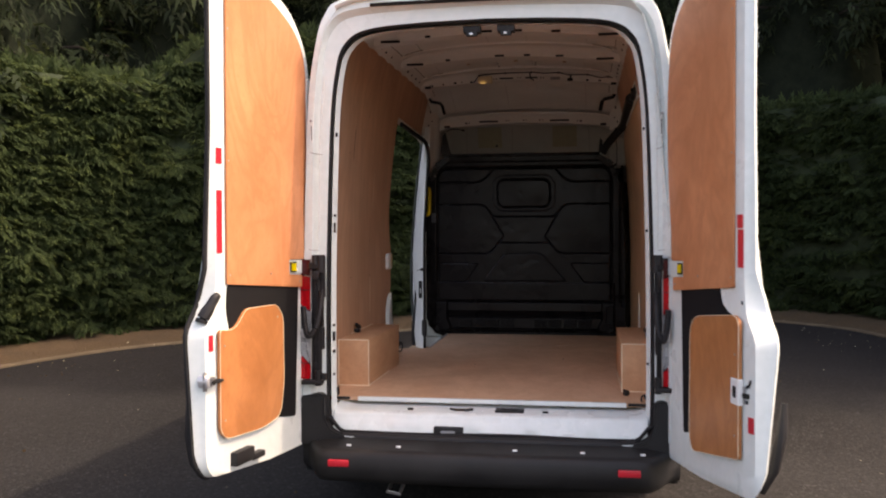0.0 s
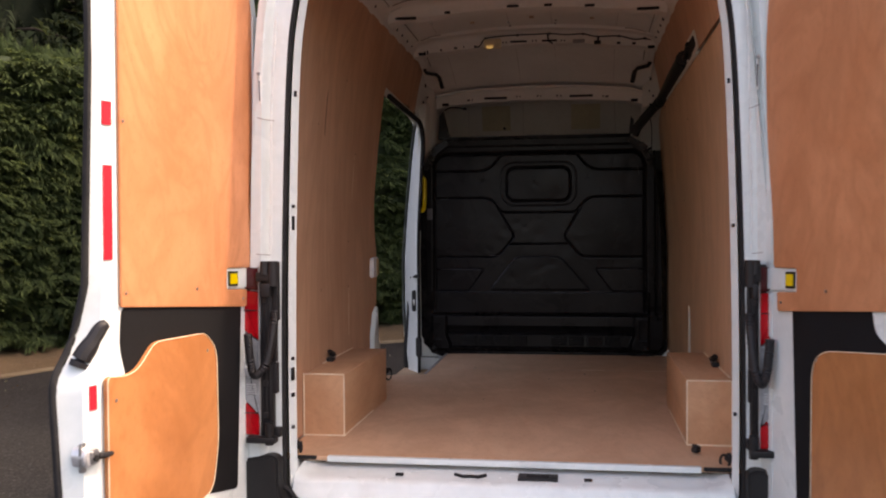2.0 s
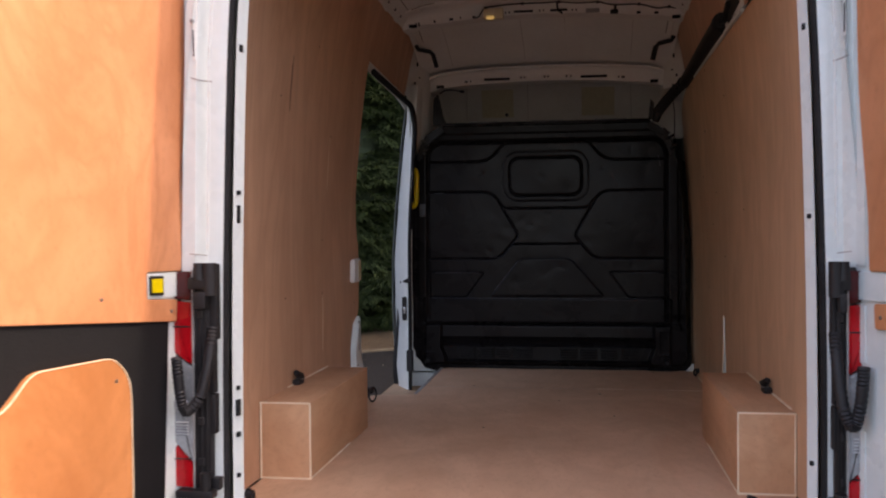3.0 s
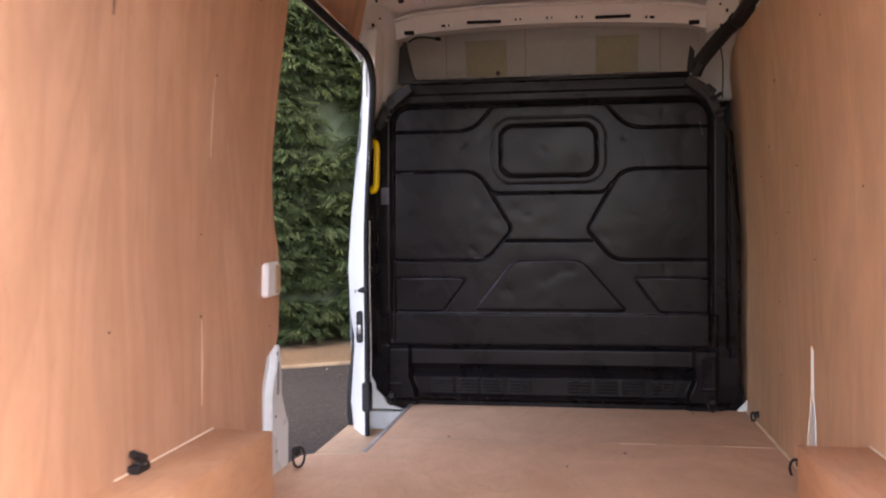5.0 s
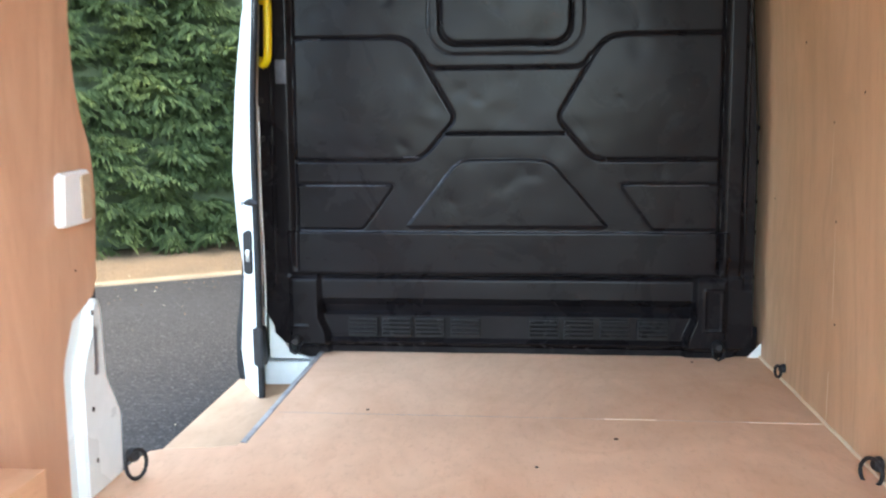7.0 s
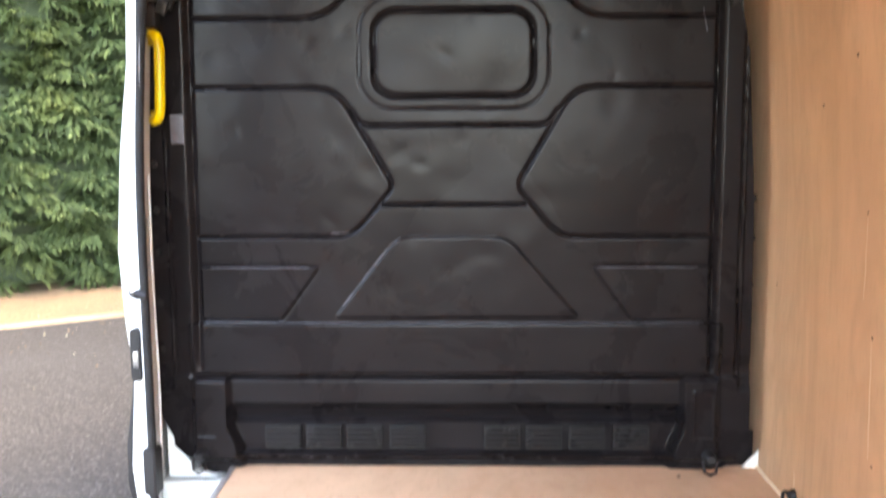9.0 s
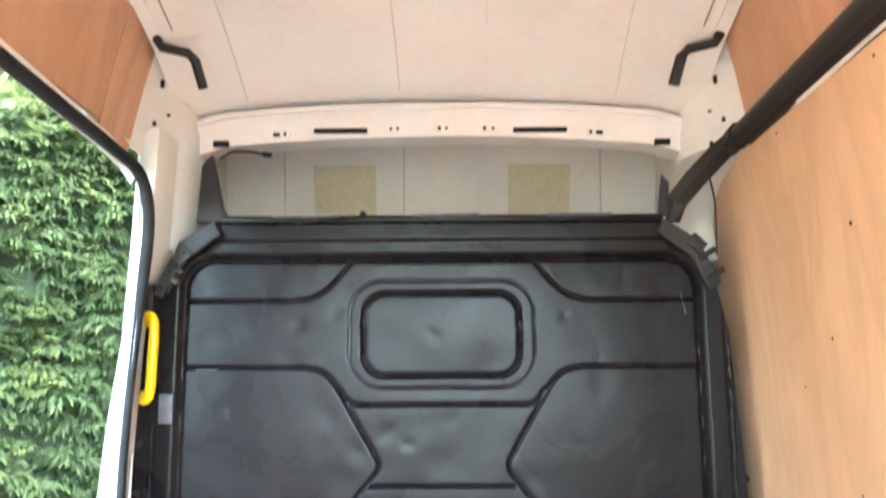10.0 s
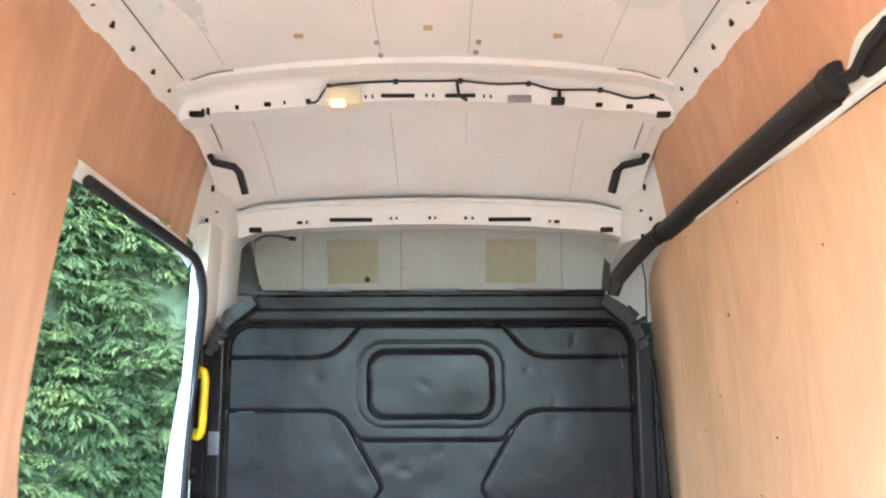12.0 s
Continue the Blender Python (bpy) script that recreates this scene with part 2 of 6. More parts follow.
# ---- mesh helpers ----
def part(name, bm, material, parent=None, label="", smooth=35):
    if not isinstance(bm, bpy.types.Mesh):
        me = bpy.data.meshes.new(name)
        bmesh.ops.recalc_face_normals(bm, faces=bm.faces)
        bm.to_mesh(me)
        bm.free()
    else:
        me = bm
    if material:
        me.materials.append(material)
    if smooth:
        me.shade_smooth()
        me.set_sharp_from_angle(angle=radians(smooth))
    ob = new(name, me)
    if parent:
        ob.parent = parent
        ob.matrix_parent_inverse = BASE[parent.name].inverted() if parent.name in BASE else Matrix()
    if label:
        ob["label"] = label
    return ob


BASE = {}


def box(x0, x1, y0, y1, z0, z1, bevel=0.003, seg=2, bm=None, m=None):
    """A bevelled box, alone or added to bm."""
    b = bmesh.new()
    bmesh.ops.create_cube(b, size=1)
    for v in b.verts:
        v.co = ((x0 + x1) / 2 + v.co.x * (x1 - x0), (y0 + y1) / 2 + v.co.y * (y1 - y0), (z0 + z1) / 2 + v.co.z * (z1 - z0))
    if bevel:
        bmesh.ops.bevel(b, geom=b.edges[:], offset=bevel, segments=seg, affect="EDGES", profile=0.6)
    if m is not None:
        b.transform(m)
    return b if bm is None else join(bm, b)


def join(bm, other):
    me = bpy.data.meshes.new("tmp")
    other.to_mesh(me)
    other.free()
    bm.from_mesh(me)
    bpy.data.meshes.remove(me)
    return bm


def prism(pts, place, d0, d1, bevel=0.0):
    """A flat outline pts (a, b), from depth d0 to d1, set in space by place(a, b, d)."""
    b = bmesh.new()
    lo = [b.verts.new(place(p[0], p[1], d0)) for p in pts]
    hi = [b.verts.new(place(p[0], p[1], d1)) for p in pts]
    b.faces.new(lo), b.faces.new(hi[::-1])
    n = len(pts)
    for i in range(n):
        b.faces.new((lo[i], lo[(i + 1) % n], hi[(i + 1) % n], hi[i]))
    bmesh.ops.recalc_face_normals(b, faces=b.faces)
    if bevel:
        bmesh.ops.bevel(b, geom=[e for e in b.edges if all(len(f.verts) == n for f in e.link_faces) or any(len(f.verts) == n for f in e.link_faces)],
                        offset=bevel, segments=2, affect="EDGES")
    return b


def rounded(pts, r, n=4):
    """Rounds the corners of an outline; r a number or one per point."""
    out = []
    k = len(pts)
    for i in range(k):
        rr = r[i] if isinstance(r, (list, tuple)) else r
        p, a, c = Vector(pts[i]), Vector(pts[i - 1]), Vector(pts[(i + 1) % k])
        if rr <= 0:
            out.append(tuple(p))
            continue
        t0 = p + (a - p).normalized() * min(rr, (a - p).length * 0.45)
        t1 = p + (c - p).normalized() * min(rr, (c - p).length * 0.45)
        for j in range(n + 1):
            t = j / n
            out.append(tuple(t0 * (1 - t) ** 2 + p * 2 * t * (1 - t) + t1 * t * t))
    return out


def spline(pts, n=8):
    """Catmull-Rom through the points."""
    P = [Vector(p) for p in pts]
    P = [P[0] * 2 - P[1]] + P + [P[-1] * 2 - P[-2]]
    out = []
    for i in range(1, len(P) - 2):
        for j in range(n):
            t = j / n
            a, b, c, d = P[i - 1], P[i], P[i + 1], P[i + 2]
            out.append(0.5 * ((2 * b) + (c - a) * t + (2 * a - 5 * b + 4 * c - d) * t * t + (3 * b - a - 3 * c + d) * t ** 3))
    out.append(P[-2])
    return out


def tube(path, r, sides=8, closed=False, flat=1.0, bm=None):
    """A round or flattened tube along a path."""
    b = bmesh.new()
    P = [Vector(p) for p in path]
    n = len(P)
    rings = []
    up = Vector((0.31, 0.2, 0.93)).normalized()
    for i in range(n):
        a, c = (P[i - 1], P[(i + 1) % n]) if closed else (P[max(i - 1, 0)], P[min(i + 1, n - 1)])
        t = (c - a).normalized()
        u = t.cross(up)
        if u.length < 0.1:
            u = t.cross(Vector((1, 0, 0)))
        u.normalize()
        v = t.cross(u)
        rr = r[i] if isinstance(r, (list, tuple)) else r
        rings.append([b.verts.new(P[i] + u * math.cos(k * 2 * math.pi / sides) * rr + v * math.sin(k * 2 * math.pi / sides) * rr * flat) for k in range(sides)])
    for i in range(n if closed else n - 1):
        A, B = rings[i], rings[(i + 1) % n]
        for k in range(sides):
            b.faces.new((A[k], A[(k + 1) % sides], B[(k + 1) % sides], B[k]))
    if not closed:
        b.faces.new(rings[0][::-1]), b.faces.new(rings[-1])
    return b if bm is None else join(bm, b)


def loft(rings, closed=False, caps=False):
    b = bmesh.new()
    R = [[b.verts.new(p) for p in ring] for ring in rings]
    for A, B in zip(R, R[1:]):
        n = len(A)
        for k in range(n if closed else n - 1):
            b.faces.new((A[k], A[(k + 1) % n], B[(k + 1) % n], B[k]))
    if caps:
        b.faces.new(R[0][::-1]), b.faces.new(R[-1])
    return b


def lerp_table(table, z):
    return float(np.interp(z, [t[0] for t in table], [t[1] for t in table]))


def smoothstep(e0, e1, x):
    t = np.clip((x - e0) / (e1 - e0), 0, 1)
    return t * t * (3 - 2 * t)


def mesh_from(name, verts, faces):
    me = bpy.data.meshes.new(name)
    me.from_pydata(verts, [], faces)
    me.update()
    return me

# ---- ground, kerb, verge ----
KERB_LINE = spline([(-6.9, -14), (-6.5, -6), (-6.15, 0), (-5.8, 3.6), (-5.35, 5.6), (-4.6, 6.9), (-3.3, 7.75), (-2.4, 8.35), (-0.8, 9.6), (1.2, 10.7),
                    (3.0, 10.8), (4.1, 9.75), (4.5, 8.2), (4.9, 5.5), (5.3, 0), (5.7, -6), (6.1, -14)], 10)


def offset_line(line, d):
    """The kerb line moved outwards (to its left hand) by d."""
    out = []
    for i, p in enumerate(line):
        a, c = line[max(i - 1, 0)], line[min(i + 1, len(line) - 1)]
        t = (c - a).normalized()
        out.append(Vector((p.x - t.y * d, p.y + t.x * d)))
    return out


def build_ground():
    n, s = 60, 400.0
    xs = [s * math.copysign(abs(u) ** 2.5, u) for u in np.linspace(-1, 1, n)]
    verts = [(x, y + 3, 0.0) for y in xs for x in xs]
    faces = [(j * n + i, j * n + i + 1, (j + 1) * n + i + 1, (j + 1) * n + i) for j in range(n - 1) for i in range(n - 1)]
    tagged(part("ground", mesh_from("ground", verts, faces), ASPHALT), "dark grey asphalt turning area with pale grit", "ground", kind="structure")


def build_kerb():
    prof = [(0.0, -0.02), (0.004, 0.018), (0.015, 0.028), (0.055, 0.032), (0.07, 0.02), (0.07, -0.02)]
    lines = [offset_line(KERB_LINE, d) for d, _ in prof]
    rng = random.Random(4)
    rings = []
    for i in range(len(KERB_LINE)):
        wob = rng.uniform(-0.008, 0.008)
        rings.append([(lines[k][i].x + wob, lines[k][i].y + wob, prof[k][1]) for k in range(len(prof))])
    tagged(part("kerb", loft(rings), KERB), "low pale concrete kerb edging the asphalt", "kerb", kind="structure")


def build_verge():
    ds = [0.06, 0.3, 0.55, 0.9, 1.5, 3, 9]
    lines = [offset_line(spline(KERB_LINE[::3], 4), d) for d in ds]
    verts, faces = [], []
    n = len(lines[0])
    for k, ln in enumerate(lines):
        for p in ln:
            h = 0.045 + min(ds[k], 1.2) * 0.07 + 0.03 * noise.noise((p.x * 1.3, p.y * 1.3, 0))
            verts.append((p.x, p.y, h if k else 0.024))
    for k in range(len(ds) - 1):
        for i in range(n - 1):
            faces.append((k * n + i, k * n + i + 1, (k + 1) * n + i + 1, (k + 1) * n + i))
    tagged(part("verge", mesh_from("verge", verts, faces), VERGE), "strip of bare sandy soil under the hedge", "verge", kind="structure")


# ---- foliage ----
def spray_template(rng, leaves, length, width, droop):
    """A drooping twig of small pointed leaves; returns (verts, quads) with x along the twig and z up."""
    V, Q = [], []
    for i in range(leaves):
        t = (i + 0.6) / leaves
        side = 1 if i % 2 else -1
        bx, bz = t * length * 0.75, -droop * t * t
        a = side * rng.uniform(0.5, 1.0) * (1 - 0.6 * t)
        l, w = length * rng.uniform(0.34, 0.5), width * rng.uniform(0.8, 1.2)
        dx, dy = math.cos(a), math.sin(a)
        tip = Vector((bx + dx * l, dy * l, bz - droop * rng.uniform(0.3, 0.9)))
        mid = Vector((bx + dx * l * 0.45, dy * l * 0.45, bz + 0.02 * rng.uniform(-1, 1)))
        perp = Vector((-dy, dx, rng.uniform(-0.3, 0.3)))
        k = len(V)
        V += [Vector((bx, 0, bz)), mid + perp * w, tip, mid - perp * w]
        Q.append((k, k + 1, k + 2, k + 3))
    return np.array([tuple(v) for v in V]), np.array(Q)


def scatter_sprays(name, points, normals, seed, size, leaves, material, parent=None, sag=-0.12, spread=0.45, thin=0.085, shelf=None, droop=0.35):
    """One mesh of leaf sprays that point out of a surface and droop. shelf: the way up of each spray, where normals are the ways that they point."""
    rng = np.random.default_rng(seed)
    pr = random.Random(seed)
    temps = [spray_template(pr, leaves, 1.0, thin, droop) for _ in range(8)]
    n = len(points)
    out = normals + rng.normal(0, spread, (n, 3)) + np.array([0, 0, sag])
    up = np.array([0, 0, 1.0]) + rng.normal(0, 0.35, (n, 3))
    if shelf is not None:
        out, up = normals, shelf
    out /= np.linalg.norm(out, axis=1)[:, None]
    side = np.cross(up, out)
    side /= np.linalg.norm(side, axis=1)[:, None]
    up = np.cross(out, side)
    sc = size * rng.uniform(0.6, 1.35, n)
    pick = rng.integers(0, 8, n)
    allv, allf, base = [], [], 0
    for k, (V, Q) in enumerate(temps):
        idx = np.where(pick == k)[0]
        if not len(idx):
            continue
        P = points[idx, None, :] + sc[idx, None, None] * (V[None, :, 0:1] * out[idx, None, :] + V[None, :, 1:2] * side[idx, None, :] + V[None, :, 2:3] * up[idx, None, :])
        F = Q[None] + (np.arange(len(idx)) * len(V))[:, None, None] + base
        allv.append(P.reshape(-1, 3))
        allf.append(F.reshape(-1, 4))
        base += len(idx) * len(V)
    V, F = np.concatenate(allv), np.concatenate(allf)
    me = bpy.data.meshes.new(name)
    me.vertices.add(len(V))
    me.vertices.foreach_set("co", V.ravel())
    me.loops.add(F.size)
    me.loops.foreach_set("vertex_index", F.ravel())
    me.polygons.add(len(F))
    me.polygons.foreach_set("loop_start", np.arange(0, F.size, 4))
    me.update()
    me.validate()
    return part(name, me, material, parent, smooth=0)


HEDGE_H = 3.45


def hedge_bulge(s, z):
    """How far the hedge face stands out at a length s along it and a height z: broad lumps and small tufts."""
    return 0.16 * noise.noise((s * 0.8, z * 1.0, 3.1)) + 0.13 * noise.noise((s * 2.0, z * 4.2, 7.7)) + 0.06 * noise.noise((s * 6, z * 8, 1.7))


def taller(x):
    """The hedge is left to grow higher behind the van's side door."""
    return 1.0 + 0.24 * float(smoothstep(-5.4, -4.4, x) * (1 - smoothstep(-1.2, 0.2, x)))


def build_hedge(name, i0, i1, density, seed, label):
    """A clipped hedge along a stretch of the kerb: a dark twiggy core and the leaves on its face and top."""
    line = offset_line(KERB_LINE, 0.85)[i0:i1]
    lens = [0.0]
    for a, b in zip(line, line[1:]):
        lens.append(lens[-1] + (b - a).length)
    total = lens[-1]
    fx, fy = [p.x for p in line], [p.y for p in line]

    def at(s):
        x, y = np.interp(s, lens, fx), np.interp(s, lens, fy)
        x2, y2 = np.interp(min(s + 0.2, total), lens, fx), np.interp(min(s + 0.2, total), lens, fy)
        x1, y1 = np.interp(max(s - 0.2, 0), lens, fx), np.interp(max(s - 0.2, 0), lens, fy)
        t = Vector((x2 - x1, y2 - y1)).normalized()
        return x, y, Vector((t.y, -t.x))

    root = new(name)
    x, y, _ = at(total / 2)
    root.matrix_basis = pose(x, y, 0.1)
    BASE[root.name] = root.matrix_basis.copy()
    tagged(root, label, "hedge", kind="stuff")
    # core
    ns, zs = max(int(total / 0.12), 8), np.linspace(0.12, HEDGE_H, 30)
    rings = []
    for s in np.linspace(0, total, ns):
        x, y, n = at(s)
        ring = []
        for z in zs:
            d = hedge_bulge(s, z) - 0.24 - 0.25 * max(0, (0.5 - z)) - 0.5 * max(0, z - HEDGE_H + 0.25)
            ring.append((x + n.x * d, y + n.y * d, z * taller(x)))
        ring.append((x - n.x * 1.3, y - n.y * 1.3, HEDGE_H * taller(x) + 0.05))
        ring.append((x - n.x * 1.4, y - n.y * 1.4, 0.1))
        rings.append(ring)
    part("hedge_core", loft(rings), CORE, root, smooth=0)
    # leaves: tufts of flat, drooping sprays that lie over one another like shelves
    rng = np.random.default_rng(seed)
    per = 15
    tufts = int(total * HEDGE_H * density / per)
    P, N, U = [], [], []
    for s, z in zip(rng.uniform(0, total, tufts), 0.16 + (HEDGE_H - 0.12) * rng.uniform(0, 1, tufts) ** 0.95):
        x, y, n = at(s)
        t = Vector((-n.y, n.x))
        d = hedge_bulge(s, z) - 0.25 * max(0, (0.5 - z)) - 0.5 * max(0, z - HEDGE_H + 0.25) - 0.20 + 0.13 * rng.uniform(0, 1) ** 2
        tilt, turn = rng.normal(-0.05, 0.16), rng.normal(0, 0.35)
        for k in range(per):
            a = turn + rng.uniform(-1.25, 1.25)
            w = n * math.cos(a) + t * math.sin(a)
            off = t * (0.10 * math.sin(a) + rng.normal(0, 0.03)) + n * (0.03 + rng.uniform(-0.05, 0.07))
            P.append((x + n.x * d + off.x, y + n.y * d + off.y, z * taller(x) + rng.normal(0, 0.022)))
            N.append((w.x, w.y, tilt + rng.normal(0, 0.13)))
            U.append((n.x * 0.30 + rng.normal(0, 0.2), n.y * 0.30 + rng.normal(0, 0.2), 1.0))
    for s, q in zip(rng.uniform(0, total, tufts), rng.uniform(0, 1, tufts)):
        x, y, n = at(s)
        P.append((x - n.x * (0.2 + 1.1 * q), y - n.y * (0.2 + 1.1 * q), HEDGE_H * taller(x) + 0.08 * noise.noise((s * 2, q * 3, 5))))
        N.append((n.x * 0.3 + rng.normal(0, 0.4), n.y * 0.3 + rng.normal(0, 0.4), 1.0))
        U.append((n.x, n.y, 0.2))
    scatter_sprays("hedge_leaves", np.array(P), np.array(N), seed, 0.19, 11, LEAF, root, thin=0.055, shelf=np.array(U), droop=0.30)
    return root


def build_tree(x, y, height, width, seed, label, density=1.0):
    """A tall dark evergreen behind the hedge: tapered trunk, limbs, and a crown of drooping sprays."""
    rng = random.Random(seed)
    root = new("tree")
    root.matrix_basis = pose(x, y, 0.1)
    BASE[root.name] = root.matrix_basis.copy()
    tagged(root, label, "tree", "trees behind the hedge")
    lean = (rng.uniform(-0.3, 0.3), rng.uniform(-0.3, 0.3))
    trunk_path = [(x + lean[0] * t * t + 0.06 * math.sin(5 * t + seed), y + lean[1] * t * t, 0.05 + height * 0.95 * t) for t in np.linspace(0, 1, 12)]
    part("trunk", tube(trunk_path, [0.17 * (1 - 0.85 * t) + 0.015 + 0.08 * max(0, 0.1 - t) * 10 for t in np.linspace(0, 1, 12)], 10), BARK, root)
    limbs = bmesh.new()
    P, N = [], []
    for k in range(46):
        t = 0.30 + 0.68 * (k + rng.random()) / 46
        a = k * 2.4 + rng.uniform(-0.4, 0.4)
        z0 = height * t
        reach = width * (1 - (t - 0.16) ** 1.6) * rng.uniform(0.65, 1.1) + 0.2
        c = Vector((x + lean[0] * t * t, y + lean[1] * t * t, z0))
        path = [c + Vector((math.cos(a) * reach * u, math.sin(a) * reach * u, 0.35 * reach * u * (1 - 1.1 * u))) for u in (0, 0.35, 0.7, 1)]
        tube(path, [0.045, 0.03, 0.018, 0.006], 5, bm=limbs)
        for _ in range(int(84 * density)):
            u = rng.random() ** 0.6
            q = path[0].lerp(path[3], u) + Vector((rng.gauss(0, 0.24), rng.gauss(0, 0.24), rng.gauss(-0.05, 0.26)))
            P.append(tuple(q))
            o = (q - c)
            N.append((o.x, o.y, 0.25 * o.length))
    part("branchwork", limbs, BARK, root)
    N = np.array(N)
    N /= np.linalg.norm(N, axis=1)[:, None] + 1e-6
    scatter_sprays("crown", np.array(P), N, seed, 0.44, 7, DARKLEAF, root, -0.5, 0.45, 0.055)
    # solid filler for the inner foliage, its shade put into the colour; hides the sky
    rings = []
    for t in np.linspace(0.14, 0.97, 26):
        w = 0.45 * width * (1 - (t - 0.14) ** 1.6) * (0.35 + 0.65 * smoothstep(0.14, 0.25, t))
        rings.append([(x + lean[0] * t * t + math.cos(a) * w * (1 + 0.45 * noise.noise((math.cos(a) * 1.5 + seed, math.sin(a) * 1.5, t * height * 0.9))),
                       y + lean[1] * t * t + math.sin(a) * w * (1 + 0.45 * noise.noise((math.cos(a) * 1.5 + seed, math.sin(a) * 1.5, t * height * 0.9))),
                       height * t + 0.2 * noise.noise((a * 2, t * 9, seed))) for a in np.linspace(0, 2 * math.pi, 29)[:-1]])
    part("dark_crown_filler", loft(rings, closed=True, caps=True), DEEP, root)


def build_litter():
    """Dry leaves and pale grit, thickest along the kerb."""
    rng = np.random.default_rng(9)
    line = KERB_LINE
    P, N = [], []
    for _ in range(900):
        p = line[rng.integers(0, len(line) - 1)]
        d = abs(rng.normal(0, 0.9))
        q = (p.x * (1 - d / 9) + rng.normal(0, 0.3), p.y * (1 - d / 12) + rng.normal(0, 0.3), 0.006 + (0.0 if d > 0.25 else 0.06))
        P.append(q)
        N.append((rng.normal(), rng.normal(), 0.1))
    for _ in range(300):
        P.append((rng.uniform(-6, 5), rng.uniform(-3, 9), 0.006))
        N.append((rng.normal(), rng.normal(), 0.1))
    ob = scatter_sprays("leaf_litter", np.array(P), np.array(N), 5, 0.035, 1, LITTER, None, -0.12, 0.45, 0.28)
    tagged(ob, "scattered dry leaves and pale grit on the asphalt", "leaf litter", kind="stuff")


build_ground()
build_kerb()
build_verge()
build_hedge("hedge", 20, 82, 830, 21, "dense clipped evergreen hedge behind the kerb")
build_hedge("hedge", 82, 136, 480, 22, "dense evergreen hedge in shade behind the kerb")
# right trees heightened out of view and left crowns widened, to shade the hedge
for i, (tx, ty, th, tw) in enumerate([(-8.6, 2.5, 10, 1.9), (-8.0, 5.2, 11, 2.0), (-7.2, 7.6, 10.5, 2.0), (-5.6, 9.4, 11.5, 2.1), (-3.6, 10.8, 10.5, 2.0), (-1.2, 12.2, 11, 2.0),
                                      (1.6, 13.0, 11, 2.1), (4.4, 12.8, 15, 2.3), (6.4, 10.8, 20, 3.1), (7.0, 8.4, 20.5, 3.2), (7.3, 5.8, 20, 3.1), (-10.2, 4.4, 12, 2.3),
                                      (-7.6, 10.6, 12, 2.3), (9.2, 10.4, 21, 3.2), (-9.0, -0.5, 10, 1.9), (-4.6, 12.2, 12, 2.4), (-2.4, 13.4, 12, 2.4), (8.6, 7.2, 21, 3.2),
                                      (5.6, 14.2, 13, 2.5), (-9.4, 7.4, 12, 2.4)]):
    build_tree(tx * 1.12, ty * 1.08 + 0.3, th, tw * (1.35 if tx < 0 else 1.0), i + 1, "tall dark evergreen tree behind the hedge")
build_litter()

# ---- the van ----
FLOOR = 0.60
CX = 0.020                                   # middle of the rear opening
van = new("van")
van.matrix_basis = pose(0, 2.6, 0)
BASE[van.name] = van.matrix_basis.copy()
tagged(van, "white high-roof panel van, rear doors open, plywood-lined load space", "van")

OUTER = [(0.35, 0.93), (0.5, 0.98), (0.9, 1.0), (1.25, 1.0), (1.6, 0.975), (2.0, 0.935), (2.3, 0.895), (2.45, 0.85), (2.55, 0.76), (2.61, 0.6), (2.65, 0.3), (2.665, 0.0)]
WALL = [(0.55, 0.857), (1.35, 0.857), (1.65, 0.846), (1.92, 0.829), (2.1, 0.812), (2.25, 0.793), (2.4, 0.765), (2.53, 0.733), (2.6, 0.71)]


def wall_x(z):
    return lerp_table(WALL, z)


def shell_section(y, z_lo=0.35, z_hi=2.665, n=34):
    """The outer half-profile of the body at y, from z_lo up to z_hi."""
    k = float(np.interp(y, [0.16, 0.3, 0.5, 0.9, 3.9, 5.0, 5.5], [0.885, 0.94, 0.98, 1, 1, 0.96, 0.80]))
    top = float(np.interp(y, [0, 3.9, 4.25, 4.8, 5.3, 5.5], [2.665, 2.665, 2.45, 1.55, 1.2, 0.9]))
    out = []
    for z in np.interp(np.linspace(0, 1, n), np.linspace(0, 1, len(OUTER)), [p[0] for p in OUTER]):
        if z_lo - 1e-6 <= z <= z_hi + 1e-6:
            zz = 0.35 + (z - 0.35) * (top - 0.35) / 2.315
            out.append((lerp_table(OUTER, z) * k, y, zz))
    return out


def build_shell():
    ys = [0.16, 0.22, 0.3, 0.4, 0.55, 0.9, 1.5, 2.1]
    front = [3.36, 3.6, 3.9, 4.05, 4.25, 4.5, 4.8, 5.05, 5.3, 5.42, 5.5]
    right = loft([shell_section(y) for y in ys + [2.7] + front])
    part("side_panel", right, WHITE, van, "white painted side and half of the roof")
    for yy, name in ((ys, "side_panel"), (front[1:], "side_panel")):
        part(name, loft([[(-x, y, z) for x, y, z in shell_section(y)] for y in yy]), WHITE, van)
    part("side_panel", loft([[(-x, y, z) for x, y, z in shell_section(y, 2.27)] for y in (2.1, 2.7, 3.36, 3.6)]), WHITE, van)
    part("side_sill", loft([[(-x, y, z) for x, y, z in shell_section(y, 0.35, 0.42)] for y in (2.1, 2.7, 3.36, 3.6)]), WHITE, van)


build_shell()


# rear opening: matched outlines from the outer corner of the body to the rubber seal and the inner flange
def loop(pts, n=96):
    """A full outline from a right half (x, z), from the bottom middle round to the top middle."""
    right = spline([(x + 0.017 * float(smoothstep(0.3, 0.7, x)), z) for x, z in pts], 6)
    left = [Vector((-p.x, p.y)) for p in right[::-1][1:-1]]
    return [(CX + p.x, p.y) for p in right + left]


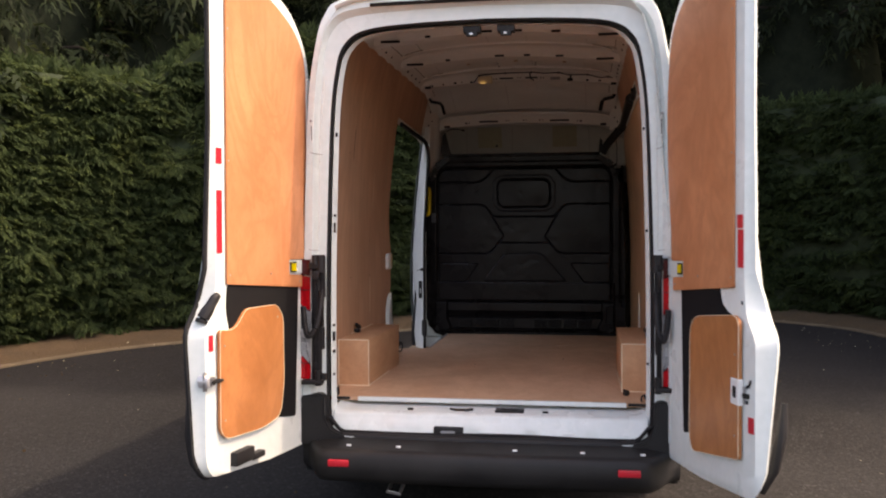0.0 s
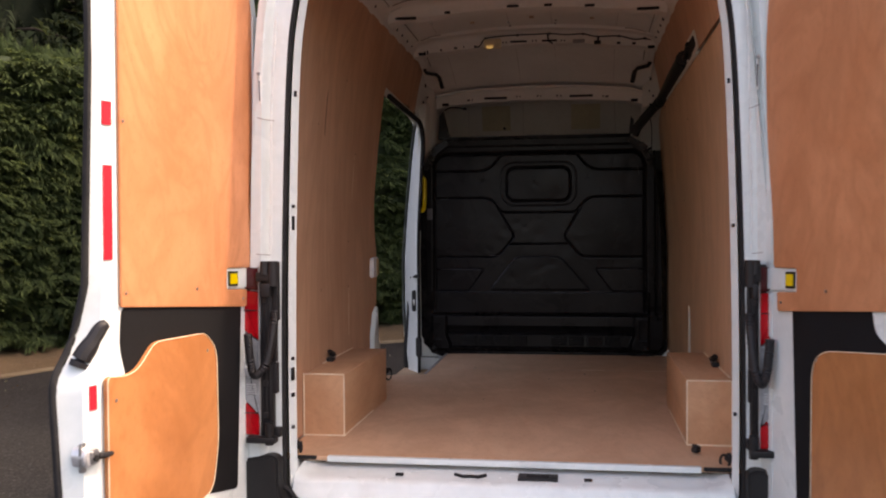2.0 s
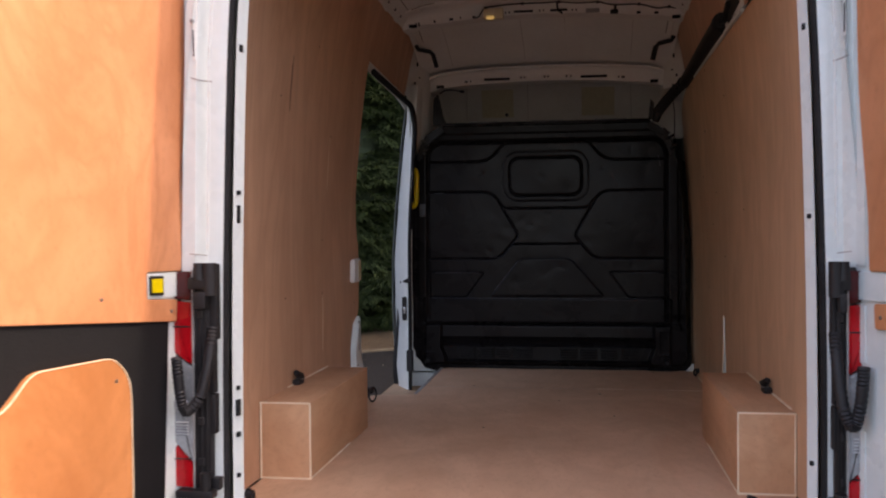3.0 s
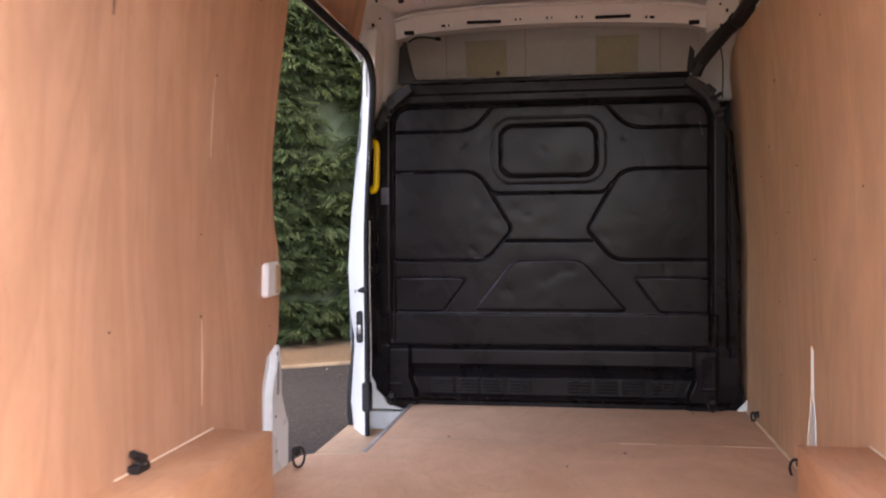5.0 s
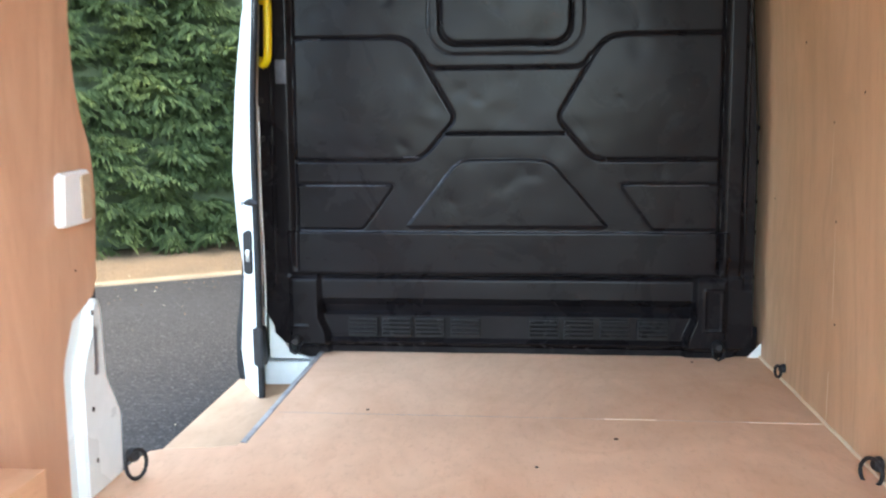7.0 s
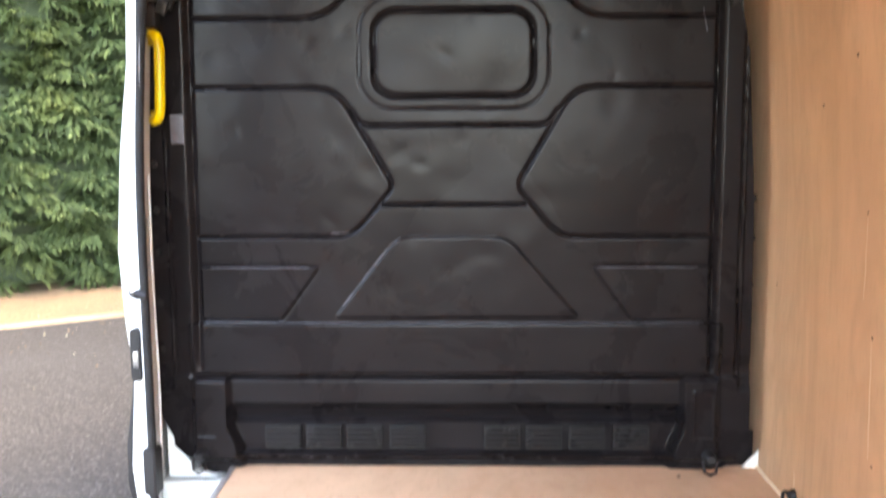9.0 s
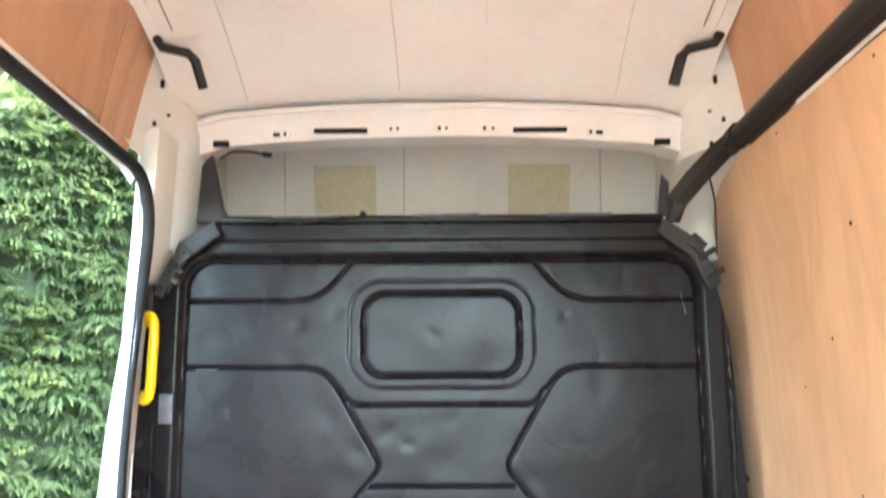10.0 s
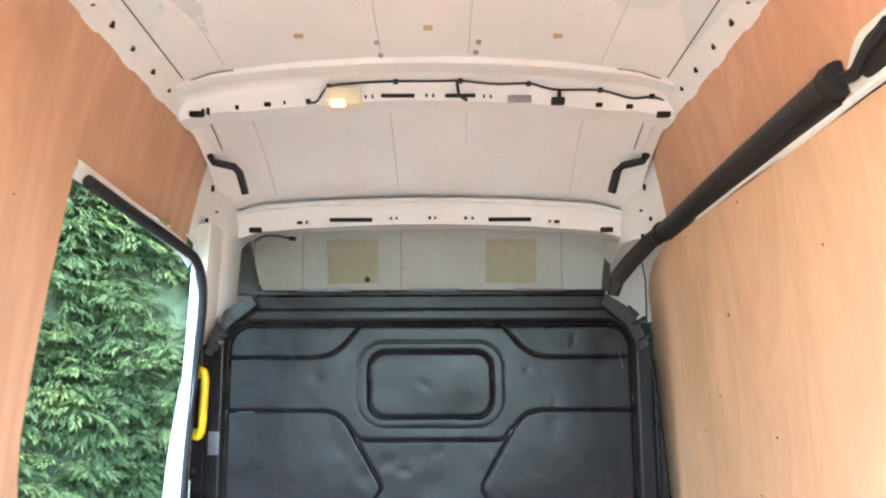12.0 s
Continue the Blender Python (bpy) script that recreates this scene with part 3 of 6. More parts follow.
R_OUT = [(0, 0.44), (0.45, 0.44), (0.80, 0.46), (0.895, 0.54), (0.895, 0.70), (0.886, 1.26), (0.862, 2.03), (0.82, 2.36), (0.775, 2.50), (0.69, 2.572), (0.40, 2.60), (0, 2.61)]
R_MID = [(0, 0.45), (0.42, 0.45), (0.74, 0.46), (0.815, 0.53), (0.822, 0.68), (0.812, 1.26), (0.80, 2.0), (0.772, 2.30), (0.73, 2.43), (0.63, 2.495), (0.38, 2.515), (0, 2.525)]
R_SEAL = [(0, 0.452), (0.42, 0.452), (0.70, 0.46), (0.762, 0.51), (0.775, 0.62), (0.772, 1.26), (0.75, 1.95), (0.722, 2.23), (0.68, 2.36), (0.58, 2.43), (0.36, 2.455), (0, 2.465)]
R_LIP = [(0, 0.475), (0.42, 0.475), (0.695, 0.48), (0.745, 0.52), (0.757, 0.62), (0.755, 1.26), (0.735, 1.95), (0.708, 2.22), (0.668, 2.34), (0.57, 2.41), (0.355, 2.435), (0, 2.445)]


def build_rear_surround():
    o, m, s, l = (loop(p) for p in (R_OUT, R_MID, R_SEAL, R_LIP))
    rings = [[(x, 0.20, z) for x, z in o], [(CX + (x - CX) * 0.985, 0.165, z) for x, z in o], [(x * 0.3 + a * 0.7, 0.165, z * 0.3 + c * 0.7) for (x, z), (a, c) in zip(o, m)],
             [(x, 0.20, z) for x, z in m], [(x, 0.205, z) for x, z in s], [(x, 0.25, z) for x, z in s]]
    b = loft(rings, closed=True)
    part("rear_surround", b, WHITE, van, "white painted rear door surround")
    seal = tube([(x, 0.222, z) for x, z in s], 0.0135, 8, closed=True)
    part("door_seal", seal, RUBBER, van, "black rubber door seal", smooth=60)
    # the flange behind the seal, turning out towards the wall lining
    rings = []
    for x, z in l:
        sx = 1 if x >= CX else -1
        edge = min(wall_x(max(z, 0.56)), 0.857)
        grow = 1.0 if z > 0.58 else 0.0
        far = sx * edge if abs(x - CX) > 0.5 else x + (x - CX) * 0.12
        zt = z + (0.10 if z > 2.3 else 0.0)
        rings.append([(x, 0.235, z), (x - (x - CX) * 0.022, 0.27, z), (x * (1 - 0.45 * grow) + far * 0.45 * grow, 0.36, z * 0.6 + zt * 0.4), (x * (1 - grow) + far * grow, 0.43, zt)])
    rings.append(rings[0])
    part("inner_flange", loft(rings), WHITE, van, "white inner flange with slots")
    fl = bpy.data.objects["inner_flange"]
    for side in (-1, 1):
        for z, h, w in ((1.93, 0.02, 0.006), (1.53, 0.012, 0.006), (1.47, 0.05, 0.004), (0.985, 0.012, 0.006), (0.93, 0.045, 0.012), (0.855, 0.014, 0.008), (0.74, 0.012, 0.005)) if side < 0 else ((1.93, 0.016, 0.005), (1.45, 0.012, 0.005), (0.82, 0.012, 0.005)):
            x = CX + side * (lerp_table([(0.6, 0.769), (1.26, 0.767), (1.95, 0.749), (2.2, 0.723)], z))
            x -= side * 0.004
            part("slot", box(x - 0.005, x + 0.005, 0.250 - min(w, 0.009), 0.250 + min(w, 0.009), z - h / 2, z + h / 2, 0.002), HOLE, fl)
    # long black strip let into the header, and two latch receivers below it
    part("header_strip", tube([(CX + x, 0.158, 2.545 - 0.02 * x * x) for x in np.linspace(-0.55, 0.58, 12)], 0.013, 6, flat=0.6), RUBBER, van, "long black strip on the rear header")
    for x in (-0.05, 0.115):
        latch = part("latch_receiver", box(x - 0.042, x + 0.042, 0.25, 0.31, 2.41, 2.447, 0.006), BLACK, van, "black door latch receiver")
        part("catch", box(x - 0.026, x + 0.026, 0.245, 0.27, 2.392, 2.412, 0.004), BLACK, latch)
        part("catch_hole", box(x - 0.010, x + 0.006, 0.241, 0.25, 2.396, 2.407, 0.002), ZINC, latch)


build_rear_surround()


def build_sill():
    xs = np.linspace(-0.762, 0.762, 61)
    prof = [(0.432, 0.572), (0.40, 0.568), (0.27, 0.560), (0.240, 0.556), (0.230, 0.546), (0.228, 0.527), (0.217, 0.521), (0.214, 0.492), (0.207, 0.485), (0.205, 0.452)]
    rings = []
    for i, x in enumerate(xs):
        e = smoothstep(0.717, 0.762, abs(x))
        dent = 0.006 * math.sin(x * 21) + 0.004 * math.sin(x * 47 + 1)
        rings.append([(CX + x, y + (dent if 2 < k < 8 else 0), z + 0.02 * e * (k < 3) + (0.004 * noise.noise((x * 9, y * 8, 2)) if 1 < k < 8 else 0)) for k, (y, z) in enumerate(prof)])
    part("sill_seal", tube([(CX + x, 0.196 + 0.004 * math.sin(x * 9), 0.466 + 0.003 * math.sin(x * 6.5 + 1) + 0.07 * float(smoothstep(0.677, 0.782, abs(x))) ** 2) for x in np.linspace(-0.782, 0.782, 80)], 0.009, 8), RUBBER, van, "black rubber along the foot of the sill", smooth=60)
    sill = part("rear_sill", loft(rings), WHITE, van, "white scuffed loading sill", smooth=60)
    part("latch_plate", box(0.055, 0.195, 0.285, 0.355, 0.556, 0.572, 0.004), BLACK, sill, "black latch recess")
    part("latch_slot", box(0.085, 0.165, 0.30, 0.335, 0.567, 0.575, 0.003), HOLE, sill)
    striker = part("striker_box", box(-0.235, -0.09, 0.196, 0.225, 0.452, 0.502, 0.005), BLACK, sill, "dark striker box with steel catch")
    part("striker", box(-0.20, -0.13, 0.19, 0.20, 0.468, 0.484, 0.004), STEEL, striker)
    for x in (-0.37, 0.30):
        part("drain_hole", box(x - 0.014, x + 0.014, 0.30, 0.318, 0.558, 0.5695, 0.002), HOLE, sill)
    part("handle_slot", tube([(-0.17, 0.325, 0.567), (-0.14, 0.30, 0.567), (-0.11, 0.305, 0.567), (-0.085, 0.30, 0.567), (-0.06, 0.325, 0.567)], 0.007, 6), HOLE, sill)
    part("edge_strip", box(-0.655, 0.69, 0.368, 0.392, 0.586, 0.6075, 0.003), WHITE, van, "white metal edge strip of the floor")
    part("edge_strip", box(0.70, 0.80, 0.372, 0.388, 0.592, 0.6045, 0.002), RUBBER, van, "dark end of the floor edge")
    part("edge_strip", box(-0.79, -0.70, 0.372, 0.388, 0.592, 0.6045, 0.002), RUBBER, van, "dark end of the floor edge")


build_sill()


def build_bumper():
    prof = [(0.215, 0.466), (0.162, 0.464), (0.152, 0.456), (0.15, 0.444), (0.03, 0.426), (0.0, 0.432), (-0.035, 0.428), (-0.050, 0.418), (-0.056, 0.395), (-0.062, 0.36), (-0.05, 0.31), (-0.01, 0.275), (0.08, 0.262), (0.2, 0.262)]
    rings = []
    for u in np.linspace(-1, 1, 61):
        x = 0.93 * u
        c = smoothstep(0.80, 1.0, abs(u))
        rings.append([(CX + (x - math.copysign(0.02, u) * c), y + 0.22 * c * (1 - smoothstep(0.1, 0.2, y)) + 0.03 * u * u, z - 0.004 * (k in (1, 2)) * math.cos(u * 40) * 0.2) for k, (y, z) in enumerate(prof)])
    bp = part("rear_bumper", loft(rings), BUMPER, van, "black grained plastic step bumper", smooth=45)
    for sx in (-1, 1):
        # corner that climbs beside the opening
        pts = rounded([(0.69, 0.425), (0.925, 0.40), (0.94, 0.60), (0.93, 0.640), (0.815, 0.660), (0.789, 0.645), (0.789, 0.53), (0.757, 0.475), (0.69, 0.455)], [0.01, 0.05, 0.03, 0.02, 0.02, 0.015, 0.04, 0.04, 0.01])
        part("bumper_corner", prism([(sx * a + CX, c) for a, c in pts], lambda a, c, d: (a, d, c), 0.148, 0.24, 0.008), BUMPER, bp)
        x = CX + sx * 0.665
        part("reflector", box(x - 0.05, x + 0.05, -0.072 + 0.02, -0.035, 0.357, 0.388, 0.005), RED, bp, "red bumper reflector")
    for x in (-0.62, -0.38, 0.17, 0.48, 0.75):
        part("parking_sensor", box(x - 0.011, x + 0.011, 0.05, 0.064, 0.430, 0.4375, 0.002), PRIMER, bp)
    part("towing_eye", tube([(-0.42, 0.12, 0.26), (-0.42, 0.0, 0.235), (-0.36, -0.02, 0.232), (-0.36, 0.12, 0.26)], 0.009, 6), STEEL, bp)
    part("underbody", box(-0.78, 0.80, 0.15, 5.2, 0.24, 0.44, 0.02), RUBBER, van, "dark underbody")


build_bumper()


def wheel(x, y):
    w = part("wheel", loft([[(x + dx, y + r * math.cos(a), 0.345 + r * math.sin(a)) for a in np.linspace(0, 2 * math.pi, 37)[:-1]] for dx, r in
                            ((-0.11, 0.20), (-0.115, 0.30), (-0.095, 0.335), (-0.04, 0.345), (0.04, 0.345), (0.095, 0.335), (0.115, 0.30), (0.11, 0.20))], closed=True), TYRE, van, "worn black tyre")
    part("rim", loft([[(x + dx, y + r * math.cos(a), 0.345 + r * math.sin(a)) for a in np.linspace(0, 2 * math.pi, 25)[:-1]] for dx, r in
                      ((-0.09, 0.205), (-0.05, 0.19), (-0.03, 0.09), (0.03, 0.09), (0.05, 0.19), (0.09, 0.205))], closed=True, caps=True), STEEL, w)


for wx in (-0.80, 0.80):
    wheel(wx, 1.15)
    wheel(wx, 4.45)


# ---- rear doors ----
DOOR = [(-0.03, 0.44), (0.0, 0.405), (0.40, 0.41), (0.80, 0.44), (0.85, 0.50), (0.85, 1.045), (0.795, 1.125), (0.778, 1.25), (0.775, 1.9), (0.775, 2.585), (0.55, 2.58), (0.34, 2.555), (0.19, 2.505),
        (0.07, 2.40), (0.0, 2.28), (-0.03, 2.05), (-0.032, 1.3)]


def door_place(side):
    if side < 0:
        o, u, k = Vector((-0.869, 0.24, 0)), Vector((-0.165, -0.986, 0)), 1.0
    else:
        o, u, k = Vector((0.870, 0.165, 0)), Vector((0.27, -0.963, 0)), 0.92
    w = Vector((u.y, -u.x, 0)) if side < 0 else Vector((-u.y, u.x, 0))
    return lambda s, z, d: o + u * (s * k if side < 0 else max(s * k, 0.0)) + w * d + Vector((0, 0, z))


def door_depth(side, z):
    a, c, z0, z1 = (0.030, 0.095, 1.05, 1.45) if side < 0 else (0.040, 0.088, 1.12, 1.36)
    return a + (c - a) * float(1 - smoothstep(z0, z1, z)) - (0.05 if side < 0 else 0.075) * float(1 - smoothstep(0.42, 0.72, z))


def build_rear_door(side):
    at = door_place(side)
    inner = rounded(DOOR, [0.03, 0.03, 0, 0.03, 0.05, 0.04, 0.05, 0.05, 0, 0.05, 0.1, 0.1, 0.1, 0.1, 0.1, 0.1, 0.1], 3)
    def strip_width(z):
        """How wide the painted closing face is beyond the lining, at a height."""
        return 0.045 + (0.03 if side > 0 else 0.01) * float(1 - smoothstep(1.03, 1.16, z))
    flat = [(s + strip_width(z) * float(smoothstep(0.6, 0.775, s)), z) for s, z in inner]
    grow = [(s + 0.012 * float(smoothstep(0.6, 0.80, s)), z) for s, z in flat]
    rings = [[at(s, z, 0.0) for s, z in inner], [at(s, z, 0.012) for s, z in flat],
             [at(s, z, door_depth(side, z) * 0.75) for s, z in grow], [at(s + 0.012 * smoothstep(0.6, 0.8, s), z, door_depth(side, z)) for s, z in grow],
             [at(s * 0.97 + 0.012, z, door_depth(side, z) + 0.02) for s, z in grow]]
    b = loft(rings, closed=True, caps=True)
    door = part("rear_door", b, WHITE, van, "white rear door standing open, plywood on its inside")
    # rubber round the free edge
    free = [(s, z) for s, z in grow if s > 0.5 and z < 2.58]
    if side < 0:
        seal = tube([at(s + 0.010, z, door_depth(side, z) * 0.92 + 0.004) for s, z in free], 0.011, 6)
        part("edge_seal", seal, RUBBER, door, "black rubber edge seal", smooth=60)
    # lower black trim and the two plywood panels
    part("trim_panel", prism(rounded([(0.155, 0.56), (0.12, 1.20), (0.76, 1.235), (0.77, 1.12), (0.70, 0.9), (0.40, 0.60)] if side < 0 else [(0.21, 0.56), (0.18, 1.20), (0.62, 1.235), (0.635, 1.165), (0.70, 1.135), (0.76, 1.12), (0.70, 0.9), (0.40, 0.60)], [0.02, 0.02, 0.03, 0.03] + [0] * (2 if side < 0 else 4)), at, -0.003, 0.003), FELT, door, "black felt trim panel")
    low = rounded([(0.845, 0.63), (0.845, 1.050), (0.775, 1.040), (0.715, 1.050), (0.635, 1.120), (0.37, 1.118), (0.305, 1.06), (0.30, 0.75), (0.335, 0.60), (0.50, 0.575), (0.80, 0.59)],
                  [0.03, 0.02, 0.03, 0.035, 0.03, 0.03, 0.05, 0.05, 0.05, 0.05, 0.05])
    if side > 0:
        low = rounded([(0.845, 0.585), (0.845, 1.112), (0.80, 1.130), (0.40, 1.092), (0.335, 1.045), (0.328, 0.56), (0.365, 0.515)], [0.015, 0.02, 0.03, 0.06, 0.06, 0.05, 0.03])
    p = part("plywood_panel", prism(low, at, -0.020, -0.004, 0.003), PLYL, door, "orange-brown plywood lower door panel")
    rim = [at(s, z, -0.0205) for s, z in low]
    part("pale_edge", tube(rim, 0.0013, 5, closed=True), SPLINT, p)
    up = rounded([(0.095, 1.18), (0.772, 1.232), (0.768, 2.55), (0.50, 2.535), (0.37, 2.505), (0.17, 2.425), (0.065, 2.325), (0.012, 2.05), (0.02, 1.75), (0.065, 1.45), (0.07, 1.315), (0.222, 1.318), (0.222, 1.247), (0.09, 1.24)],
                 [0.008, 0.008, 0.008, 0.08, 0.08, 0.08, 0.08, 0.1, 0.1, 0.03, 0.01, 0.01, 0.01, 0.01])
    p2 = part("plywood_panel", prism(up, at, -0.011, -0.002, 0.002), PLYD, door, "orange-brown plywood upper door panel")
    for s, z, q in ((0.75, 1.27, p2), (0.12, 1.21, p2), (0.755, 1.75, p2), (0.755, 2.3, p2), (0.40, 1.26, p2), (0.81, 0.98, p), (0.81, 0.67, p), (0.36, 1.06, p)):
        dd = -0.0125 if q is p2 else -0.0215
        part("screw", prism([(s + 0.005 * math.cos(k), z + 0.005 * math.sin(k)) for k in np.linspace(0, 5.6, 8)], at, dd, dd + 0.004), STEEL, q)
    lap = 0.0 if side > 0 else 0.018
    for z0, z1 in ((0.47, 0.93), (1.09, 1.235), (1.325, 2.20)):
        part("hinge_flange", prism(rounded([(-0.028 - lap, z0), (0.045, z0), (0.045, z1), (-0.028 - lap, z1)], 0.006), at, -0.016 if side < 0 else -0.004, 0.002, 0.003), WHITE, door)
    # hinge tag in the notch
    tag = part("hinge_plate", prism(rounded([(0.02, 1.246), (0.216, 1.250), (0.216, 1.314), (0.02, 1.313)], 0.004), at, -0.008, 0.0), WHITE, door)
    part("tag_frame", prism(rounded([(0.155, 1.255), (0.212, 1.257), (0.212, 1.308), (0.155, 1.306)], 0.004), at, -0.013, -0.008), BLACK, tag, "black tag frame")
    part("tag", prism([(0.162, 1.263), (0.206, 1.264), (0.206, 1.300), (0.162, 1.299)], at, -0.016, -0.012), YELLOW, tag, "yellow release tag")

    def on_edge(name, z0, z1, f0, f1, material, parent=door, proud=0.004, label="", ds=0.0):
        """A plate on the door's closing face, across its width from f0 to f1."""
        pts = []
        for z, f in ((z0, f0), (z0, f1), (z1, f1), (z1, f0)):
            edge = lerp_table([(1.045, 0.85), (1.125, 0.795), (1.25, 0.778), (1.9, 0.775)], z)
            pts.append((edge + strip_width(z) * f + ds, z, 0.012 * f))
        b = bmesh.new()
        lo = [b.verts.new(at(s, z, d)) for s, z, d in pts]
        hi = [b.verts.new(at(s + proud * 0.2, z, d - proud)) for s, z, d in pts]
        b.faces.new(lo[::-1]), b.faces.new(hi)
        for i in range(4):
            b.faces.new((lo[i], lo[(i + 1) % 4], hi[(i + 1) % 4], hi[i]))
        return part(name, b, material, parent, label)

    if side < 0:
        on_edge("reflector", 1.735, 1.80, 0.28, 0.92, RED, label="red reflective tape")
        on_edge("reflector", 1.365, 1.625, 0.28, 0.88, RED, label="long red reflective tape")
        on_edge("reflector", 0.965, 1.03, 0.25, 0.65, RED, label="red reflective tape")
        lev = spline([at(0.822, 1.192, 0.0), at(0.838, 1.178, 0.008), at(0.858, 1.14, 0.022), at(0.876, 1.10, 0.038), at(0.882, 1.08, 0.044)], 4)
        part("release_lever", tube(lev, [0.014 + 0.013 * min(1, i / 8) - 0.004 * math.exp(-((i - 7) / 2) ** 2) for i in range(len(lev))], 10), BLACK, door, "black door release lever")
        lock = part("latch", prism(rounded([(0.872, 0.822), (0.918, 0.818), (0.926, 0.850), (0.915, 0.872), (0.880, 0.874), (0.868, 0.85)], 0.010), at, -0.010, 0.040, 0.004), ZINC, door, "zinc rotary latch with black bolt")
        part("latch_case", prism(rounded([(0.876, 0.828), (0.906, 0.826), (0.909, 0.862), (0.880, 0.864)], 0.006), at, -0.020, -0.008, 0.003), STEEL, lock, "dark zinc latch case")
        part("latch_fork", tube([at(0.895, 0.842, -0.024), at(0.895, 0.842, -0.012)], [0.009, 0.011], 10), HOLE, lock)
        part("latch_bolt", tube([at(0.880, 0.844, -0.016), at(0.862, 0.844, -0.024), at(0.838, 0.843, -0.027)], [0.010, 0.009, 0.006], 8), BLACK, lock)
        part("latch_flange", prism(rounded([(0.905, 0.806), (0.924, 0.806), (0.924, 0.884), (0.905, 0.884)], 0.004), at, 0.004, 0.012), STEEL, lock)
        part("lower_latch", box(0, 0.15, -0.02, 0.025, 0, 0.06, 0.008, m=Matrix.Translation(at(0.74, 0.458, -0.012)) @ Matrix.Rotation(radians(80.6), 4, "Z")), BLACK, door, "black lower latch housing")
        part("latch_arm", box(0, 0.10, -0.018, 0.02, 0, 0.028, 0.006, m=Matrix.Translation(at(0.60, 0.452, -0.014)) @ Matrix.Rotation(radians(80.6), 4, "Z")), BLACK, door)
        part("corner_guard", tube([at(0.885, 0.78, 0.10), at(0.892, 0.62, 0.10), at(0.865, 0.50, 0.09), at(0.84, 0.445, 0.07)], [0.012, 0.02, 0.024, 0.016], 8), BLACK, door, "black plastic lower corner guard")
    else:
        on_edge("reflector", 1.460, 1.512, 0.16, 0.84, RED, label="red reflective tape")
        on_edge("reflector", 1.310, 1.455, 0.24, 0.90, RED, label="red reflective tape")
        on_edge("reflector", 0.695, 0.755, 0.44, 0.90, RED, label="red reflective tape")
        lock = on_edge("lock", 0.80, 0.865, -0.05, 0.20, STEEL, label="zinc lock plate", proud=0.006)
        on_edge("lock_slot", 0.822, 0.84, 0.02, 0.5, HOLE, lock, 0.009)
        for z, f in ((1.170, 0.62), (0.873, 0.52), (0.862, 0.44), (0.858, 0.27), (0.80, 0.3), (0.88, 0.58)):
            on_edge("hole", z, z + 0.014, f, f + 0.08, HOLE, lock, 0.005)
        pts = rounded([(0.778, 0.79), (0.852, 0.79), (0.852, 0.89), (0.778, 0.89)], 0.006)
        part("lock_plate", prism(pts, at, -0.024, -0.002, 0.003), PRIMER, door, "cream lock surround")
        part("lock_hole", prism(rounded([(0.805, 0.818), (0.832, 0.818), (0.832, 0.862), (0.805, 0.862)], 0.008), at, -0.027, -0.023), HOLE, door)
        part("corner_guard", tube([at(0.875, 0.80, 0.15), at(0.885, 0.68, 0.135), at(0.88, 0.55, 0.10), at(0.85, 0.46, 0.07)], [0.012, 0.022, 0.026, 0.016], 8), BLACK, door, "black plastic lower corner guard")
    return door


for sd in (-1, 1):
    build_rear_door(sd)


